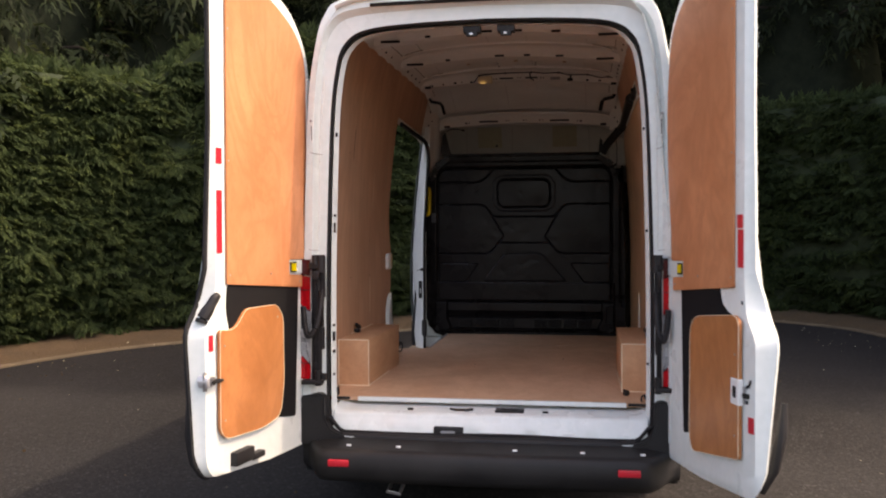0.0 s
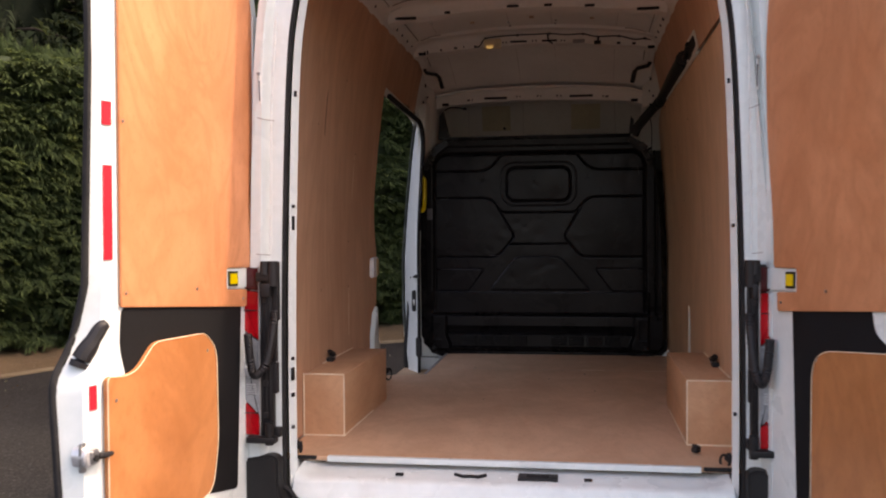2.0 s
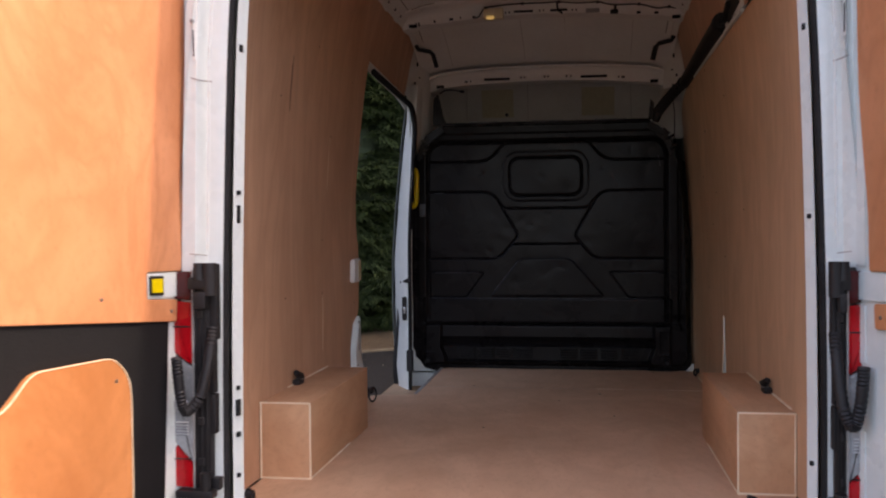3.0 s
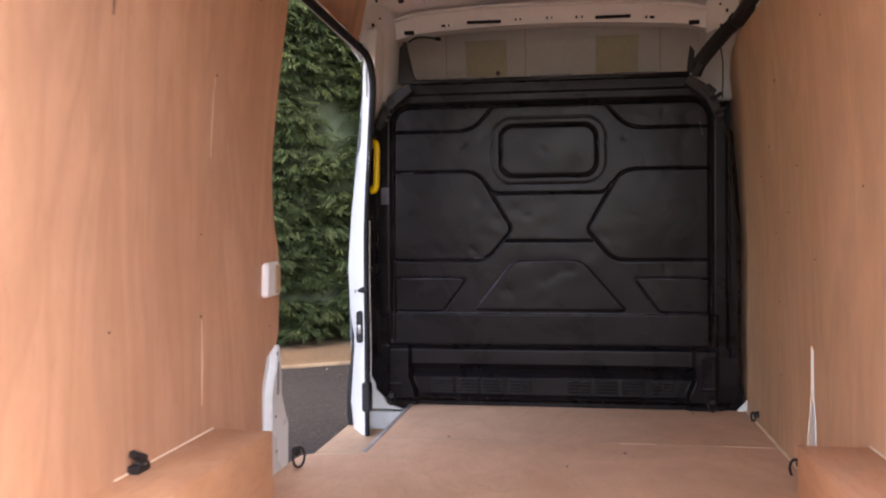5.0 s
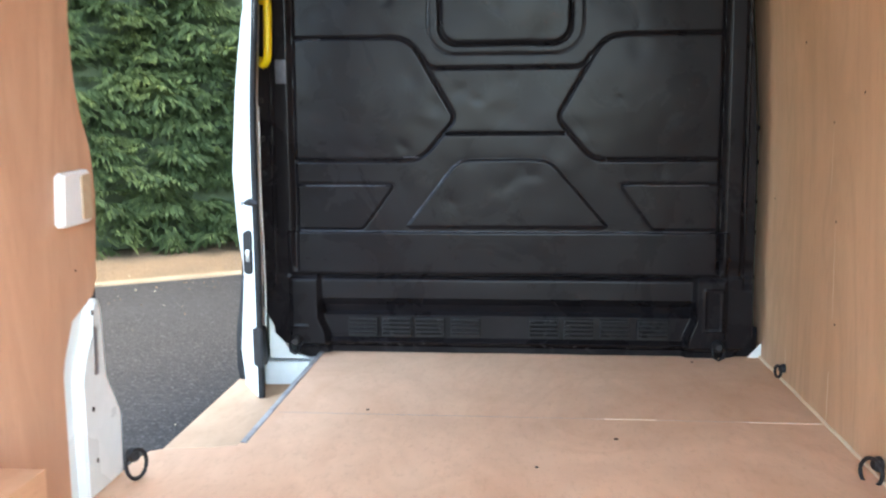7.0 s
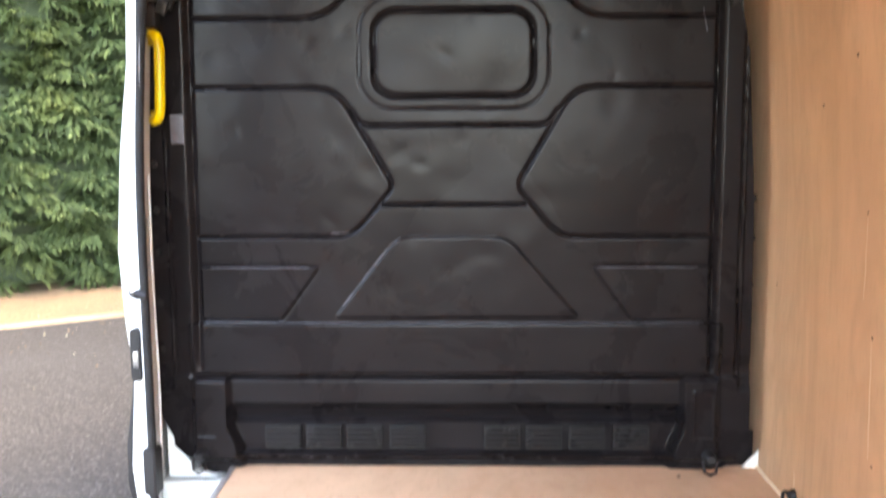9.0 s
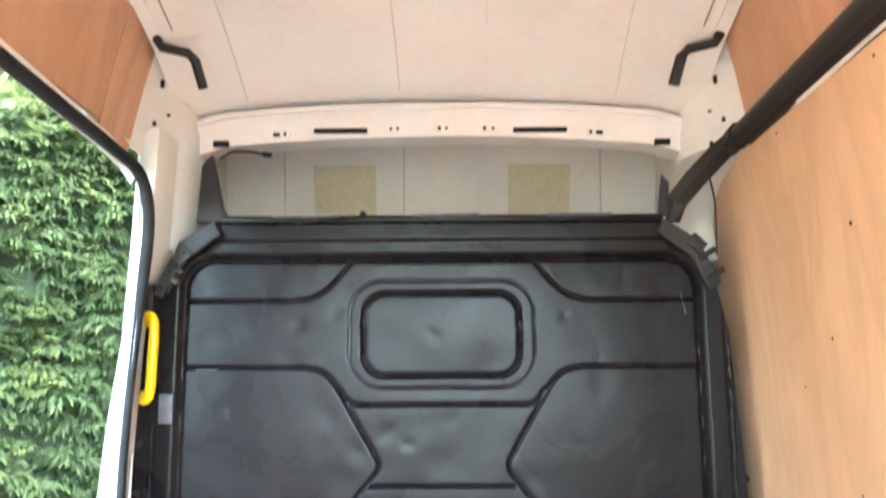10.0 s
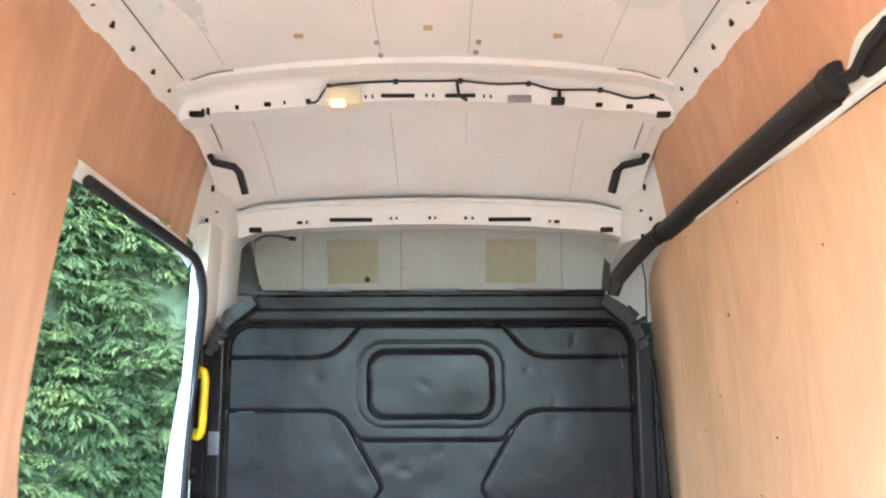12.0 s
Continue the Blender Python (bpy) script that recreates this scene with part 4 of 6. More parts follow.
def build_tail(side):
    """Tail lamp, black trim, hinges and cable sleeve between the body and an open door."""
    X = lambda r: 0.006 + side * (r if side < 0 or r > 0.834 else 0.834 - 0.5 * (0.834 - r))      # less room on the driver's side
    at = lambda a, z, d: (X(a), d, z)
    lamp = part("tail_lamp", prism(rounded([(0.836, 0.722), (0.915, 0.722), (0.915, 1.325), (0.836, 1.322)], 0.006), at, 0.166, 0.26, 0.003), BLACK, van, "vertical red and clear tail lamp")
    seg = ((LENSDARK, [(0.840, 1.235), (0.910, 1.243), (0.910, 1.316), (0.840, 1.314)]),
           (LENSRED, [(0.840, 1.062), (0.910, 1.105), (0.910, 1.238), (0.840, 1.230)]),
           (LENSCLEAR, [(0.840, 0.800), (0.910, 0.868), (0.910, 1.100), (0.840, 1.057)]),
           (LENSRED, [(0.840, 0.730), (0.910, 0.730), (0.910, 0.862), (0.840, 0.795)]))
    for mm, pts in seg:
        lens = part("lens", prism(rounded(pts, 0.005), lambda a, z, d: (X(a), d + 0.10 * (a - 0.84), z), 0.144, 0.19, 0.004), mm, lamp, "clear ribbed lens" if mm is LENSCLEAR else "red lens" if mm is LENSRED else "smoked dark red lens")
        z0, z1 = min(p[1] for p in pts), max(p[1] for p in pts)
        if mm is LENSCLEAR:
            part("bulb_bowl", tube([at(0.872, 0.955, 0.1475), at(0.872, 0.955, 0.1425)], [0.024, 0.018], 14), ZINC, lens, "bright reflector bowl")
            for k in range(5):
                zz = z0 + 0.075 + 0.008 * k
                part("lens_rib", box(min(X(0.850), X(0.886)), max(X(0.850), X(0.886)), 0.1425, 0.150, zz - 0.002, zz + 0.002, 0.001, 1), ZINC, lens)
        elif mm is LENSRED:
            part("lens_band", box(min(X(0.842), X(0.900)), max(X(0.842), X(0.900)), 0.1428, 0.150, z0 + 0.58 * (z1 - z0), z0 + 0.60 * (z1 - z0), 0.001, 1), HOLE, lens)
    part("lamp_edge", tube([at(0.8375, z, 0.149) for z in (0.728, 0.9, 1.1, 1.318)], 0.0032, 6), TRIMGREY, lamp)
    # ribbed black trim beside the lamp, with the arms that reach over to the seal
    span = lambda a, c: (min(X(a), X(c)), max(X(a), X(c)))
    trim = part("pillar_trim", box(*span(0.834, 0.792), 0.152, 0.186, 0.722, 1.335, 0.004), BLACK, van, "black pillar trim beside the tail lamp")
    for z0, z1, inner in ((1.13, 1.335, 0.771), (0.985, 1.128, 0.780), (0.875, 0.983, 0.777), (0.722, 0.756, 0.768)):
        part("trim_arm", box(*span(0.7935, inner), 0.154, 0.182, z0, z1, 0.004), BLACK, trim)
    for a, z0, z1 in ((0.800, 0.76, 1.20), (0.815, 0.76, 1.20), (0.829, 0.73, 1.32)):
        part("trim_rib", box(*span(a - 0.0025, a + 0.0025), 0.147, 0.153, z0, z1, 0.0015, 1), BLACK, trim)
    for z in (0.80, 0.91, 1.02, 1.20):
        part("trim_clip", box(min(X(0.806), X(0.826)), max(X(0.806), X(0.826)), 0.144, 0.152, z - 0.012, z + 0.012, 0.003, 1), BLACK, trim)
    # upper hinge: leaves and knuckles
    hinge = part("door_hinge", box(*span(0.774, 0.838), 0.118, 0.156, 1.268, 1.300, 0.005), BLACK, van, "black door hinge with knuckles")
    part("hinge_pin", tube([at(0.781, 1.252, 0.132), at(0.781, 1.338, 0.132)], [0.019, 0.019], 12), BLACK, hinge)
    part("hinge_pin", tube([at(0.809, 1.292, 0.128), at(0.809, 1.338, 0.128)], [0.017, 0.014], 12), BLACK, hinge)
    part("hinge_leaf", box(*span(0.786, 0.822), 0.112, 0.135, 1.215, 1.262, 0.005), BLACK, hinge)
    low = part("door_hinge", box(min(X(0.775), X(0.88)), max(X(0.775), X(0.88)), 0.118, 0.158, 0.706, 0.728, 0.005), BLACK, van, "black lower door hinge")
    part("hinge_pin", tube([at(0.80, 0.70, 0.135), at(0.80, 0.775, 0.135)], 0.015, 12), BLACK, low)
    # corrugated sleeve for the door's wires, hanging in a loop
    hang = lambda r, z, d: at(min(r, 0.834) + 0.45 * max(r - 0.834, 0), z, d)
    sp = spline([hang(0.780, 1.165, 0.150), hang(0.781, 1.12, 0.138), hang(0.787, 1.05, 0.120), hang(0.800, 0.985, 0.106), hang(0.826, 0.950, 0.098), hang(0.850, 0.952, 0.096), hang(0.871, 0.990, 0.096), hang(0.884, 1.05, 0.094), hang(0.888, 1.09, 0.092)], 9)
    part("cable_sleeve", tube(sp, [0.0130 + 0.0022 * (i % 2) for i in range(len(sp))], 10), BLACK, van, "black corrugated cable sleeve hanging in a loop")
    # pressed details of the painted pillar above
    joint = [at(0.782, 1.826, 0.166), at(0.80, 1.828, 0.164), at(0.822, 1.832, 0.164), at(0.842, 1.838, 0.165)]
    part("panel_joint", tube(joint, 0.0018, 5), TRIMGREY, van, "thin sealed panel joint")
    part("panel_joint", tube([at(0.80, 1.358, 0.164), at(0.85, 1.362, 0.164)], 0.0015, 5), TRIMGREY, van, "thin sealed panel joint")
    part("pressed_recess", prism(rounded([(0.826, 1.885), (0.838, 1.885), (0.836, 1.985), (0.826, 1.985)], 0.005), at, 0.1615, 0.170, 0.002), CABPANEL, van, "narrow pressed recess in the rear pillar")
    part("recess_slot", tube([at(0.831, 1.895, 0.161), at(0.832, 1.965, 0.161)], 0.0018, 5), HOLE, van, "dark slot in the pillar recess")
    part("grommet", tube([at(0.836, 1.99, 0.168), at(0.836, 1.99, 0.158)], [0.007, 0.005], 8), TRIMGREY, van, "grey pillar grommet")
    part("pillar_crease", tube([at(lerp_table([(0.75, 0.806), (1.26, 0.802), (1.9, 0.79), (2.2, 0.768)], z), z, 0.167) for z in np.linspace(1.37, 2.2, 12)], 0.004, 6), WHITE, van, "pressed crease down the rear pillar")


for sd in (-1, 1):
    build_tail(sd)

# ---- load space: floor and step ----
def plan_prism(pts, z0, z1, bevel=0.002):
    return prism(pts, lambda a, c, d: (a, c, d), z0, z1, bevel)


floor_board = part("floor_board", plan_prism([(-0.85, 0.39), (0.853, 0.39), (0.853, 3.36), (-0.622, 3.36), (-0.622, 2.42), (-0.64, 2.345), (-0.70, 2.325), (-0.80, 2.315), (-0.838, 2.29), (-0.85, 2.22)], 0.585, FLOOR), PLYF, van,
                   "brown phenolic plywood floor, lightly marked")
part("edge_trim", box(-0.634, -0.618, 2.36, 3.26, 0.575, 0.6035, 0.003), TRIMGREY, floor_board, "grey metal edge trim")
part("step_board", plan_prism(rounded([(-0.64, 2.34), (-0.64, 3.27), (-0.925, 3.29), (-0.925, 2.34)], 0.005), 0.480, 0.498), STEPPLY, van, "pale plywood step board in the side doorway")
part("step_riser", box(-0.642, -0.634, 2.345, 3.25, 0.497, 0.58, 0.002), PRIMER, van, "pale riser of the side step")
part("pillar_foot", plan_prism([(-0.625, 3.215), (-0.625, 3.29), (-0.83, 3.31), (-0.812, 3.20)], 0.496, 0.576), WHITE, van, "white foot plate of the front door pillar")
part("corner_plate", prism([(-0.80, 0.585), (-0.66, 0.585), (-0.725, 0.606), (-0.765, 0.665), (-0.80, 0.745)], lambda a, c, d: (a, d, c), 3.225, 3.24), WHITE, van, "white corner beside the bulkhead")
part("corner_plate", prism([(0.86, 0.585), (0.80, 0.585), (0.825, 0.615), (0.86, 0.655)], lambda a, c, d: (a, d, c), 3.268, 3.273), WHITE, van)
part("corner_filler", prism([(0.66, 0.586), (0.845, 0.586), (0.845, 0.70), (0.80, 0.72)], lambda a, c, d: (a, d, c), 3.285, 3.295), BULK, van, "black lower corner of the bulkhead")
part("floor_seam", box(-0.60, 0.84, 2.6032, 2.6044, 0.5995, 0.6004, 0), TRIMGREY, floor_board)
# joint, splinters and stains on the floor
for x0, x1, y, w in ((0.285, 0.42, 2.604, 0.0014), (0.66, 0.85, 2.60, 0.0007)):
    part("joint", box(x0, x1, y - w, y + w, 0.5995, 0.6012, 0), SPLINT, floor_board)
for x, y, r in ((0.30, 2.45, 0.006), (-0.36, 2.64, 0.005), (0.62, 3.2, 0.005), (-0.2, 1.6, 0.004), (0.1, 2.25, 0.004), (0.35, 1.9, 0.004)):
    part("screw", plan_prism([(x + r * math.cos(k), y + r * math.sin(k)) for k in np.linspace(0, 5.6, 8)], 0.6, 0.6015, 0), HOLE, floor_board)


# ---- wall linings ----
def curved_panel(side, zs, y0, y1, ny=10, thick=0.009, inset=0.0):
    """A plywood sheet bent to the wall, from y0(z) to y1(z)."""
    b = bmesh.new()
    face, back = [], []
    for z in zs:
        a, c = y0(z), y1(z)
        x = wall_x(z) - inset
        face.append([b.verts.new((side * x, a + (c - a) * k / ny, z)) for k in range(ny + 1)])
        back.append([b.verts.new((side * (x + thick), a + (c - a) * k / ny, z)) for k in range(ny + 1)])
    m = len(zs)
    for G in (face, back):
        for i in range(m - 1):
            for k in range(ny):
                b.faces.new((G[i][k], G[i][k + 1], G[i + 1][k + 1], G[i + 1][k]))
    for i in range(m - 1):
        for k in (0, ny):
            b.faces.new((face[i][k], face[i + 1][k], back[i + 1][k], back[i][k]))
    for k in range(ny):
        for i in (0, m - 1):
            b.faces.new((face[i][k], face[i][k + 1], back[i][k + 1], back[i][k]))
    return b


EDGE_L = [(0.6, 1.945), (0.90, 1.945), (1.0, 2.0), (1.03, 2.108), (1.11, 2.113), (1.23, 2.128), (1.34, 2.115), (1.42, 2.072), (1.5, 2.048), (1.6, 2.035), (1.73, 2.047), (1.92, 2.072), (2.05, 2.088), (2.2, 2.10), (2.545, 2.115)]
EDGE_R = [(0.6, 3.36), (0.75, 3.395), (1.18, 3.405), (1.41, 3.41), (1.6, 3.44), (1.75, 3.465), (1.88, 3.48), (2.0, 3.475), (2.08, 3.45), (2.13, 3.41), (2.17, 3.34), (2.2, 3.22), (2.215, 3.1)]
lining_l = part("wall_lining", curved_panel(-1, list(np.linspace(0.6, 2.545, 56)), lambda z: 0.42, lambda z: lerp_table(EDGE_L, z), 14), PLYW, van,
                "reddish plywood wall lining with splits and screw holes", smooth=50)
part("wall_lining", curved_panel(-1, list(np.linspace(2.232, 2.545, 12)), lambda z: lerp_table(EDGE_L, z) + 0.002, lambda z: 2.83, 8), PLYW, van, "reddish plywood upper wall lining", smooth=50)
part("wall_lining", curved_panel(-1, list(np.linspace(2.205, 2.535, 12)), lambda z: 2.834, lambda z: 3.03 + 0.06 * (z - 2.215), 4), PLYW, van, "reddish plywood piece over the side door", smooth=50)
lining_r = part("wall_lining", curved_panel(1, list(np.linspace(0.6, 2.215, 44)), lambda z: 0.42, lambda z: lerp_table(EDGE_R, z), 16), PLYR, van,
                "tan plywood wall lining with screws and splits", smooth=50)
part("wall_lining", curved_panel(1, list(np.linspace(2.235, 2.545, 12)), lambda z: 0.42, lambda z: 3.02 - 0.05 * (z - 2.235), 16), PLYW, van, "reddish plywood upper wall lining", smooth=50)


def wall_strip(side, y0, z0, y1, z1, w, material, parent, name="split", lift=0.0008):
    """A thin wavering mark on a wall lining, such as a split or a pale joint."""
    rng = random.Random(int(y0 * 1000 + z0 * 77))
    n = 9
    verts, faces = [], []
    for i in range(n):
        t = i / (n - 1)
        y, z = y0 + (y1 - y0) * t + rng.uniform(-1, 1) * 0.002, z0 + (z1 - z0) * t
        ww = w * (0.35 + 0.65 * math.sin(math.pi * min(t * 0.9 + 0.08, 1)))
        tz, ty = (1, 0) if abs(y1 - y0) > abs(z1 - z0) else (0, 1)
        for s in (-1, 1):
            zz = z + s * ww * tz
            verts.append((side * (wall_x(zz) - lift), y + s * ww * ty, zz))
    for i in range(n - 1):
        faces.append((2 * i, 2 * i + 1, 2 * i + 3, 2 * i + 2))
    return part(name, mesh_from(name, verts, faces), material, parent, smooth=0)


def wall_dot(side, y, z, r, parent, material=None, name="screw"):
    r *= 0.6
    x = wall_x(z)
    part(name, prism([(y + r * math.cos(k), z + r * math.sin(k)) for k in np.linspace(0, 5.6, 8)], lambda a, c, d: (side * (x - d), a, c), -0.002, 0.0012), material or HOLE, parent)


for y0, z0, y1, z1, w in ((1.54, 1.60, 1.545, 1.79, 0.0035), (1.485, 0.93, 1.49, 1.16, 0.0055), (1.55, 1.79, 1.552, 1.83, 0.002)):
    wall_strip(-1, y0, z0, y1, z1, w, SPLINT, lining_l)
for y, z, r in ((1.49, 1.39, 0.004), (1.01, 1.18, 0.005), (1.485, 1.17, 0.005), (1.56, 1.825, 0.006), (2.02, 1.09, 0.004), (1.3, 2.15, 0.004), (1.85, 2.1, 0.004), (0.9, 1.9, 0.004), (1.0, 2.02, 0.006)):
    wall_dot(-1, y, z, r, lining_l)
wall_strip(-1, 1.0, 1.86, 1.005, 2.06, 0.007, worn("dark_scuff", (0.16, 0.08, 0.05), (0.2, 0.1, 0.06), 0.7), lining_l, "scuff")
for y0, z0, y1, z1, w in ((2.605, 0.605, 2.607, 0.74, 0.003), (2.60, 0.88, 2.612, 1.12, 0.0018), (2.66, 1.2, 2.66, 1.37, 0.0014), (2.99, 0.64, 2.992, 0.70, 0.003)):
    wall_strip(1, y0, z0, y1, z1, w, SPLINT, lining_r)
for y, z, r in ((2.61, 1.13, 0.005), (2.58, 0.87, 0.005), (2.66, 1.38, 0.004), (3.18, 1.14, 0.004), (2.56, 1.92, 0.009), (2.72, 1.70, 0.006), (2.3, 1.6, 0.006), (2.35, 2.19, 0.006), (2.85, 2.19, 0.005), (2.45, 1.45, 0.005), (2.9, 1.6, 0.005), (1.9, 2.0, 0.005), (2.1, 1.3, 0.005), (1.6, 1.5, 0.005)):
    wall_dot(1, y, z, r, lining_r)
# pale sealant along the floor on the driver's side and under the right lining's top
part("sealant", tube([(0.853, y, 0.603 + 0.001 * math.sin(y * 31)) for y in np.linspace(1.56, 3.35, 40)], 0.0045, 5), SPLINT, van, "pale sealant bead along the floor")
part("lining_edge", tube([(wall_x(2.226) - 0.001, y, 2.226 + 0.003 * math.sin(y * 9)) for y in np.linspace(1.3, 3.12, 40)], 0.009, 6), WHITE, van, "white painted rail showing over the lining")


# ---- wheel boxes ----
def wheel_box(side):
    x0, x1 = 0.683, 0.856
    bx = part("wheel_box", box(min(side * x0, side * x1), max(side * x0, side * x1), 0.727, 1.55, FLOOR, 0.853, 0.002), PLYB, van, "plywood box over the wheel arch with pale edges")
    e = 0.0032

    def edge(p, q):
        part("pale_edge", tube([Vector(p).lerp(Vector(q), t) for t in (0, 0.33, 0.66, 1)], e, 5), SPLINT, bx)
    edge((side * x0, 0.727, FLOOR), (side * x0, 0.727, 0.853))
    edge((side * x0, 0.727, FLOOR + 0.003), (side * x1, 0.727, FLOOR + 0.003))
    edge((side * x0, 0.727, 0.853), (side * x1, 0.727, 0.853))
    edge((side * x0, 0.727, FLOOR + 0.003), (side * x0, 1.25 if side < 0 else 1.4, FLOOR + 0.003))
    edge((side * (x1 - 0.002), 1.02 if side < 0 else 0.8, 0.855), (side * (x1 - 0.002), 1.55, 0.855))
    edge((side * (x1 - 0.004), 0.725, FLOOR), (side * (x1 - 0.004), 0.725, 0.853))


for sd in (-1, 1):
    wheel_box(sd)


def tie_ring(x, y, z, axis, r=0.026, tilt=0.0, stub=1.0):
    """A lashing ring on its bracket; axis: the way it stands out from its support."""
    a = Vector(axis).normalized()
    t = a.cross(Vector((0, 0, 1)))
    t = Vector((1, 0, 0)) if t.length < 0.1 else t.normalized()
    up = Vector((0, 0, 1)) if abs(a.z) < 0.5 else Vector((0, 1, 0))
    t = (t * math.cos(tilt) + a * math.sin(tilt)).normalized()
    c = Vector((x, y, z))
    br = part("lashing_ring", tube([c, c + a * 0.008, c + a * 0.018], [0.018 * stub, 0.017 * stub, 0.010 * stub], 10), BLACK, van, "black steel lashing ring")
    m = c + a * 0.014 + up * (-r * 0.55)
    part("ring", tube([m + t * math.cos(k) * r * 0.8 + up * math.sin(k) * r + a * 0.006 for k in np.linspace(0, 2 * math.pi, 19)[:-1]], 0.0048, 6, closed=True), BLACK, br)


tie_ring(-0.805, 2.125, 0.655, (0.6, -0.6, 0.1), 0.034, 0.3)
for sd in (-1, 1):
    lever = part("lashing_lever", box(min(sd * 0.828, sd * 0.856), max(sd * 0.828, sd * 0.856), 1.075, 1.135, 0.853, 0.872, 0.004), BLACK, van, "black angular lashing lever on the wheel box")
    part("lever_arm", tube([(sd * 0.842, 1.128, 0.868), (sd * 0.832, 1.10, 0.886), (sd * 0.838, 1.07, 0.902)], [0.013, 0.017, 0.012], 6, flat=0.8), BLACK, lever)
    part("lever_pin", tube([(sd * 0.822, 1.10, 0.876), (sd * 0.846, 1.10, 0.876)], 0.006, 8), STEEL, lever)
tie_ring(0.848, 2.96, 0.65, (-1, 0, 0), 0.017, 0.4, 0.8)
tie_ring(0.848, 2.22, 0.64, (-1, -0.2, 0), 0.032, 0.5)
tie_ring(-0.80, 0.46, 0.625, (1, -0.3, 0), 0.024, 0.5)
tie_ring(0.80, 0.45, 0.625, (-1, -0.3, 0), 0.024, 0.5)
tie_ring(0.70, 0.60, 0.612, (0, -0.4, 1), 0.016, 0.3)

# ---- side doorway ----
cup = part("plastic_cover", prism(rounded([(1.945, 1.185), (2.068, 1.188), (2.068, 1.298), (1.955, 1.294)], 0.012), lambda a, c, d: (-wall_x(c) + d, a, c), 0.0, 0.022, 0.005), PRIMER, van, "white plastic cover on the lining edge")
part("cover_recess", prism(rounded([(2.022, 1.196), (2.062, 1.196), (2.062, 1.29), (2.022, 1.286)], 0.008), lambda a, c, d: (-wall_x(c) + d, a, c), 0.020, 0.0255), CREAM, cup)
pil = part("door_pillar", prism(rounded([(1.992, 0.60), (2.155, 0.60), (2.16, 0.745), (2.10, 0.845), (2.09, 1.00), (2.078, 1.025), (2.055, 1.01), (2.045, 0.955), (2.008, 0.90), (1.992, 0.86)], 0.012), lambda a, c, d: (-0.872 + d, a, c), 0.0, 0.03, 0.004), WHITE, van,
           "white painted pillar at the side doorway")
part("door_pillar", prism(rounded([(1.93, 0.58), (2.155, 0.58), (2.155, 0.75), (2.10, 0.86), (2.10, 1.05), (2.09, 1.30), (1.95, 1.35)], 0.01), lambda a, c, d: (-wall_x(min(c, 2.25)) - d, a, c), 0.0095, 0.13, 0.004), WHITE, van, "white rear jamb of the side doorway")
for y, z in ((2.05, 0.995), (2.03, 0.79), (2.035, 0.675)):
    part("hole", prism([(y + 0.004 * math.cos(k), z + 0.006 * math.sin(k)) for k in np.linspace(0, 5.6, 8)], lambda a, c, d: (-0.842 + d, a, c), 0, 0.0015), HOLE, pil)
part("recess", prism([(2.045, 0.86), (2.06, 0.86), (2.065, 0.96), (2.05, 0.965)], lambda a, c, d: (-0.842 + d, a, c), 0, 0.002), STEEL, pil)
SEAL_X = 0.031
seal_path = spline([(x + SEAL_X, y, z) for x, y, z in ((-0.812, 3.045, 0.50), (-0.812, 3.05, 0.9), (-0.812, 3.055, 1.4), (-0.795, 3.06, 1.75), (-0.778, 3.06, 1.98), (-0.778, 3.045, 2.08), (-0.786, 2.99, 2.145), (-0.797, 2.87, 2.165), (-0.803, 2.5, 2.18), (-0.808, 2.13, 2.195))], 8)
part("door_seal", tube(seal_path, [0.0095 + 0.0045 * float(smoothstep(1.7, 1.95, p[2])) for p in seal_path], 8, flat=1.2), RUBBER, van, "black rubber seal of the side doorway", smooth=60)
part("door_seal", tube([(-0.872, 2.112 - 0.012 * smoothstep(1.2, 1.35, z), z) for z in np.linspace(0.85, 1.36, 10)], 0.009, 6), RUBBER, van, smooth=60)
# painted rail over the doorway
part("door_rail", loft([[(-wall_x(2.25) - 0.02, y, z + 0.055), (-wall_x(2.24) + 0.005, y, z + 0.046), (-wall_x(2.2) + 0.005, y, z + 0.02), (-0.805, y, z + 0.004), (-0.84, y, z + 0.055), (-0.92, y, z + 0.17)] for y, z in [(2.10, 2.195), (2.5, 2.18), (2.87, 2.165), (3.04, 2.15), (3.08, 2.13)]]), PRIMER, van, "pale painted rail over the side doorway")


def jamb_x(z):
    return lerp_table([(0.5, 0.0), (1.4, 0.0), (1.75, 0.016), (2.0, 0.036), (2.3, 0.05)], z)


def outer_jamb(z):
    return lerp_table([(0.5, -0.922), (0.62, -0.934), (0.9, -0.914), (1.0, -0.930), (1.23, -0.942), (1.5, -0.922), (1.75, -0.890), (1.9, -0.842), (2.0, -0.816), (2.1, -0.82), (2.2, -0.80)], z)


rings = []
for z in np.linspace(0.42, 2.28, 38):
    d = jamb_x(z)
    k = 0.045 * float(1 - smoothstep(1.86, 1.98, z))
    rings.append([(-0.805 + d - k, 3.25, z), (-0.800 + d - k, 3.14, z), (-0.800 + d - 0.7 * k, 3.08, z), (-0.806 + d - 0.1 * k, 3.05, z), (-0.825 + d, 3.055, z), (-0.855 + d * 0.6, 3.10, z), (outer_jamb(z) + 0.01, 3.20, z), (outer_jamb(z), 3.26, z), (outer_jamb(z) - 0.02, 3.42, z), (-lerp_table(OUTER, z) - 0.012, 3.61, z)])
jamb = part("door_pillar", loft(rings), PRIMER, van, "white front pillar of the side doorway", smooth=50)
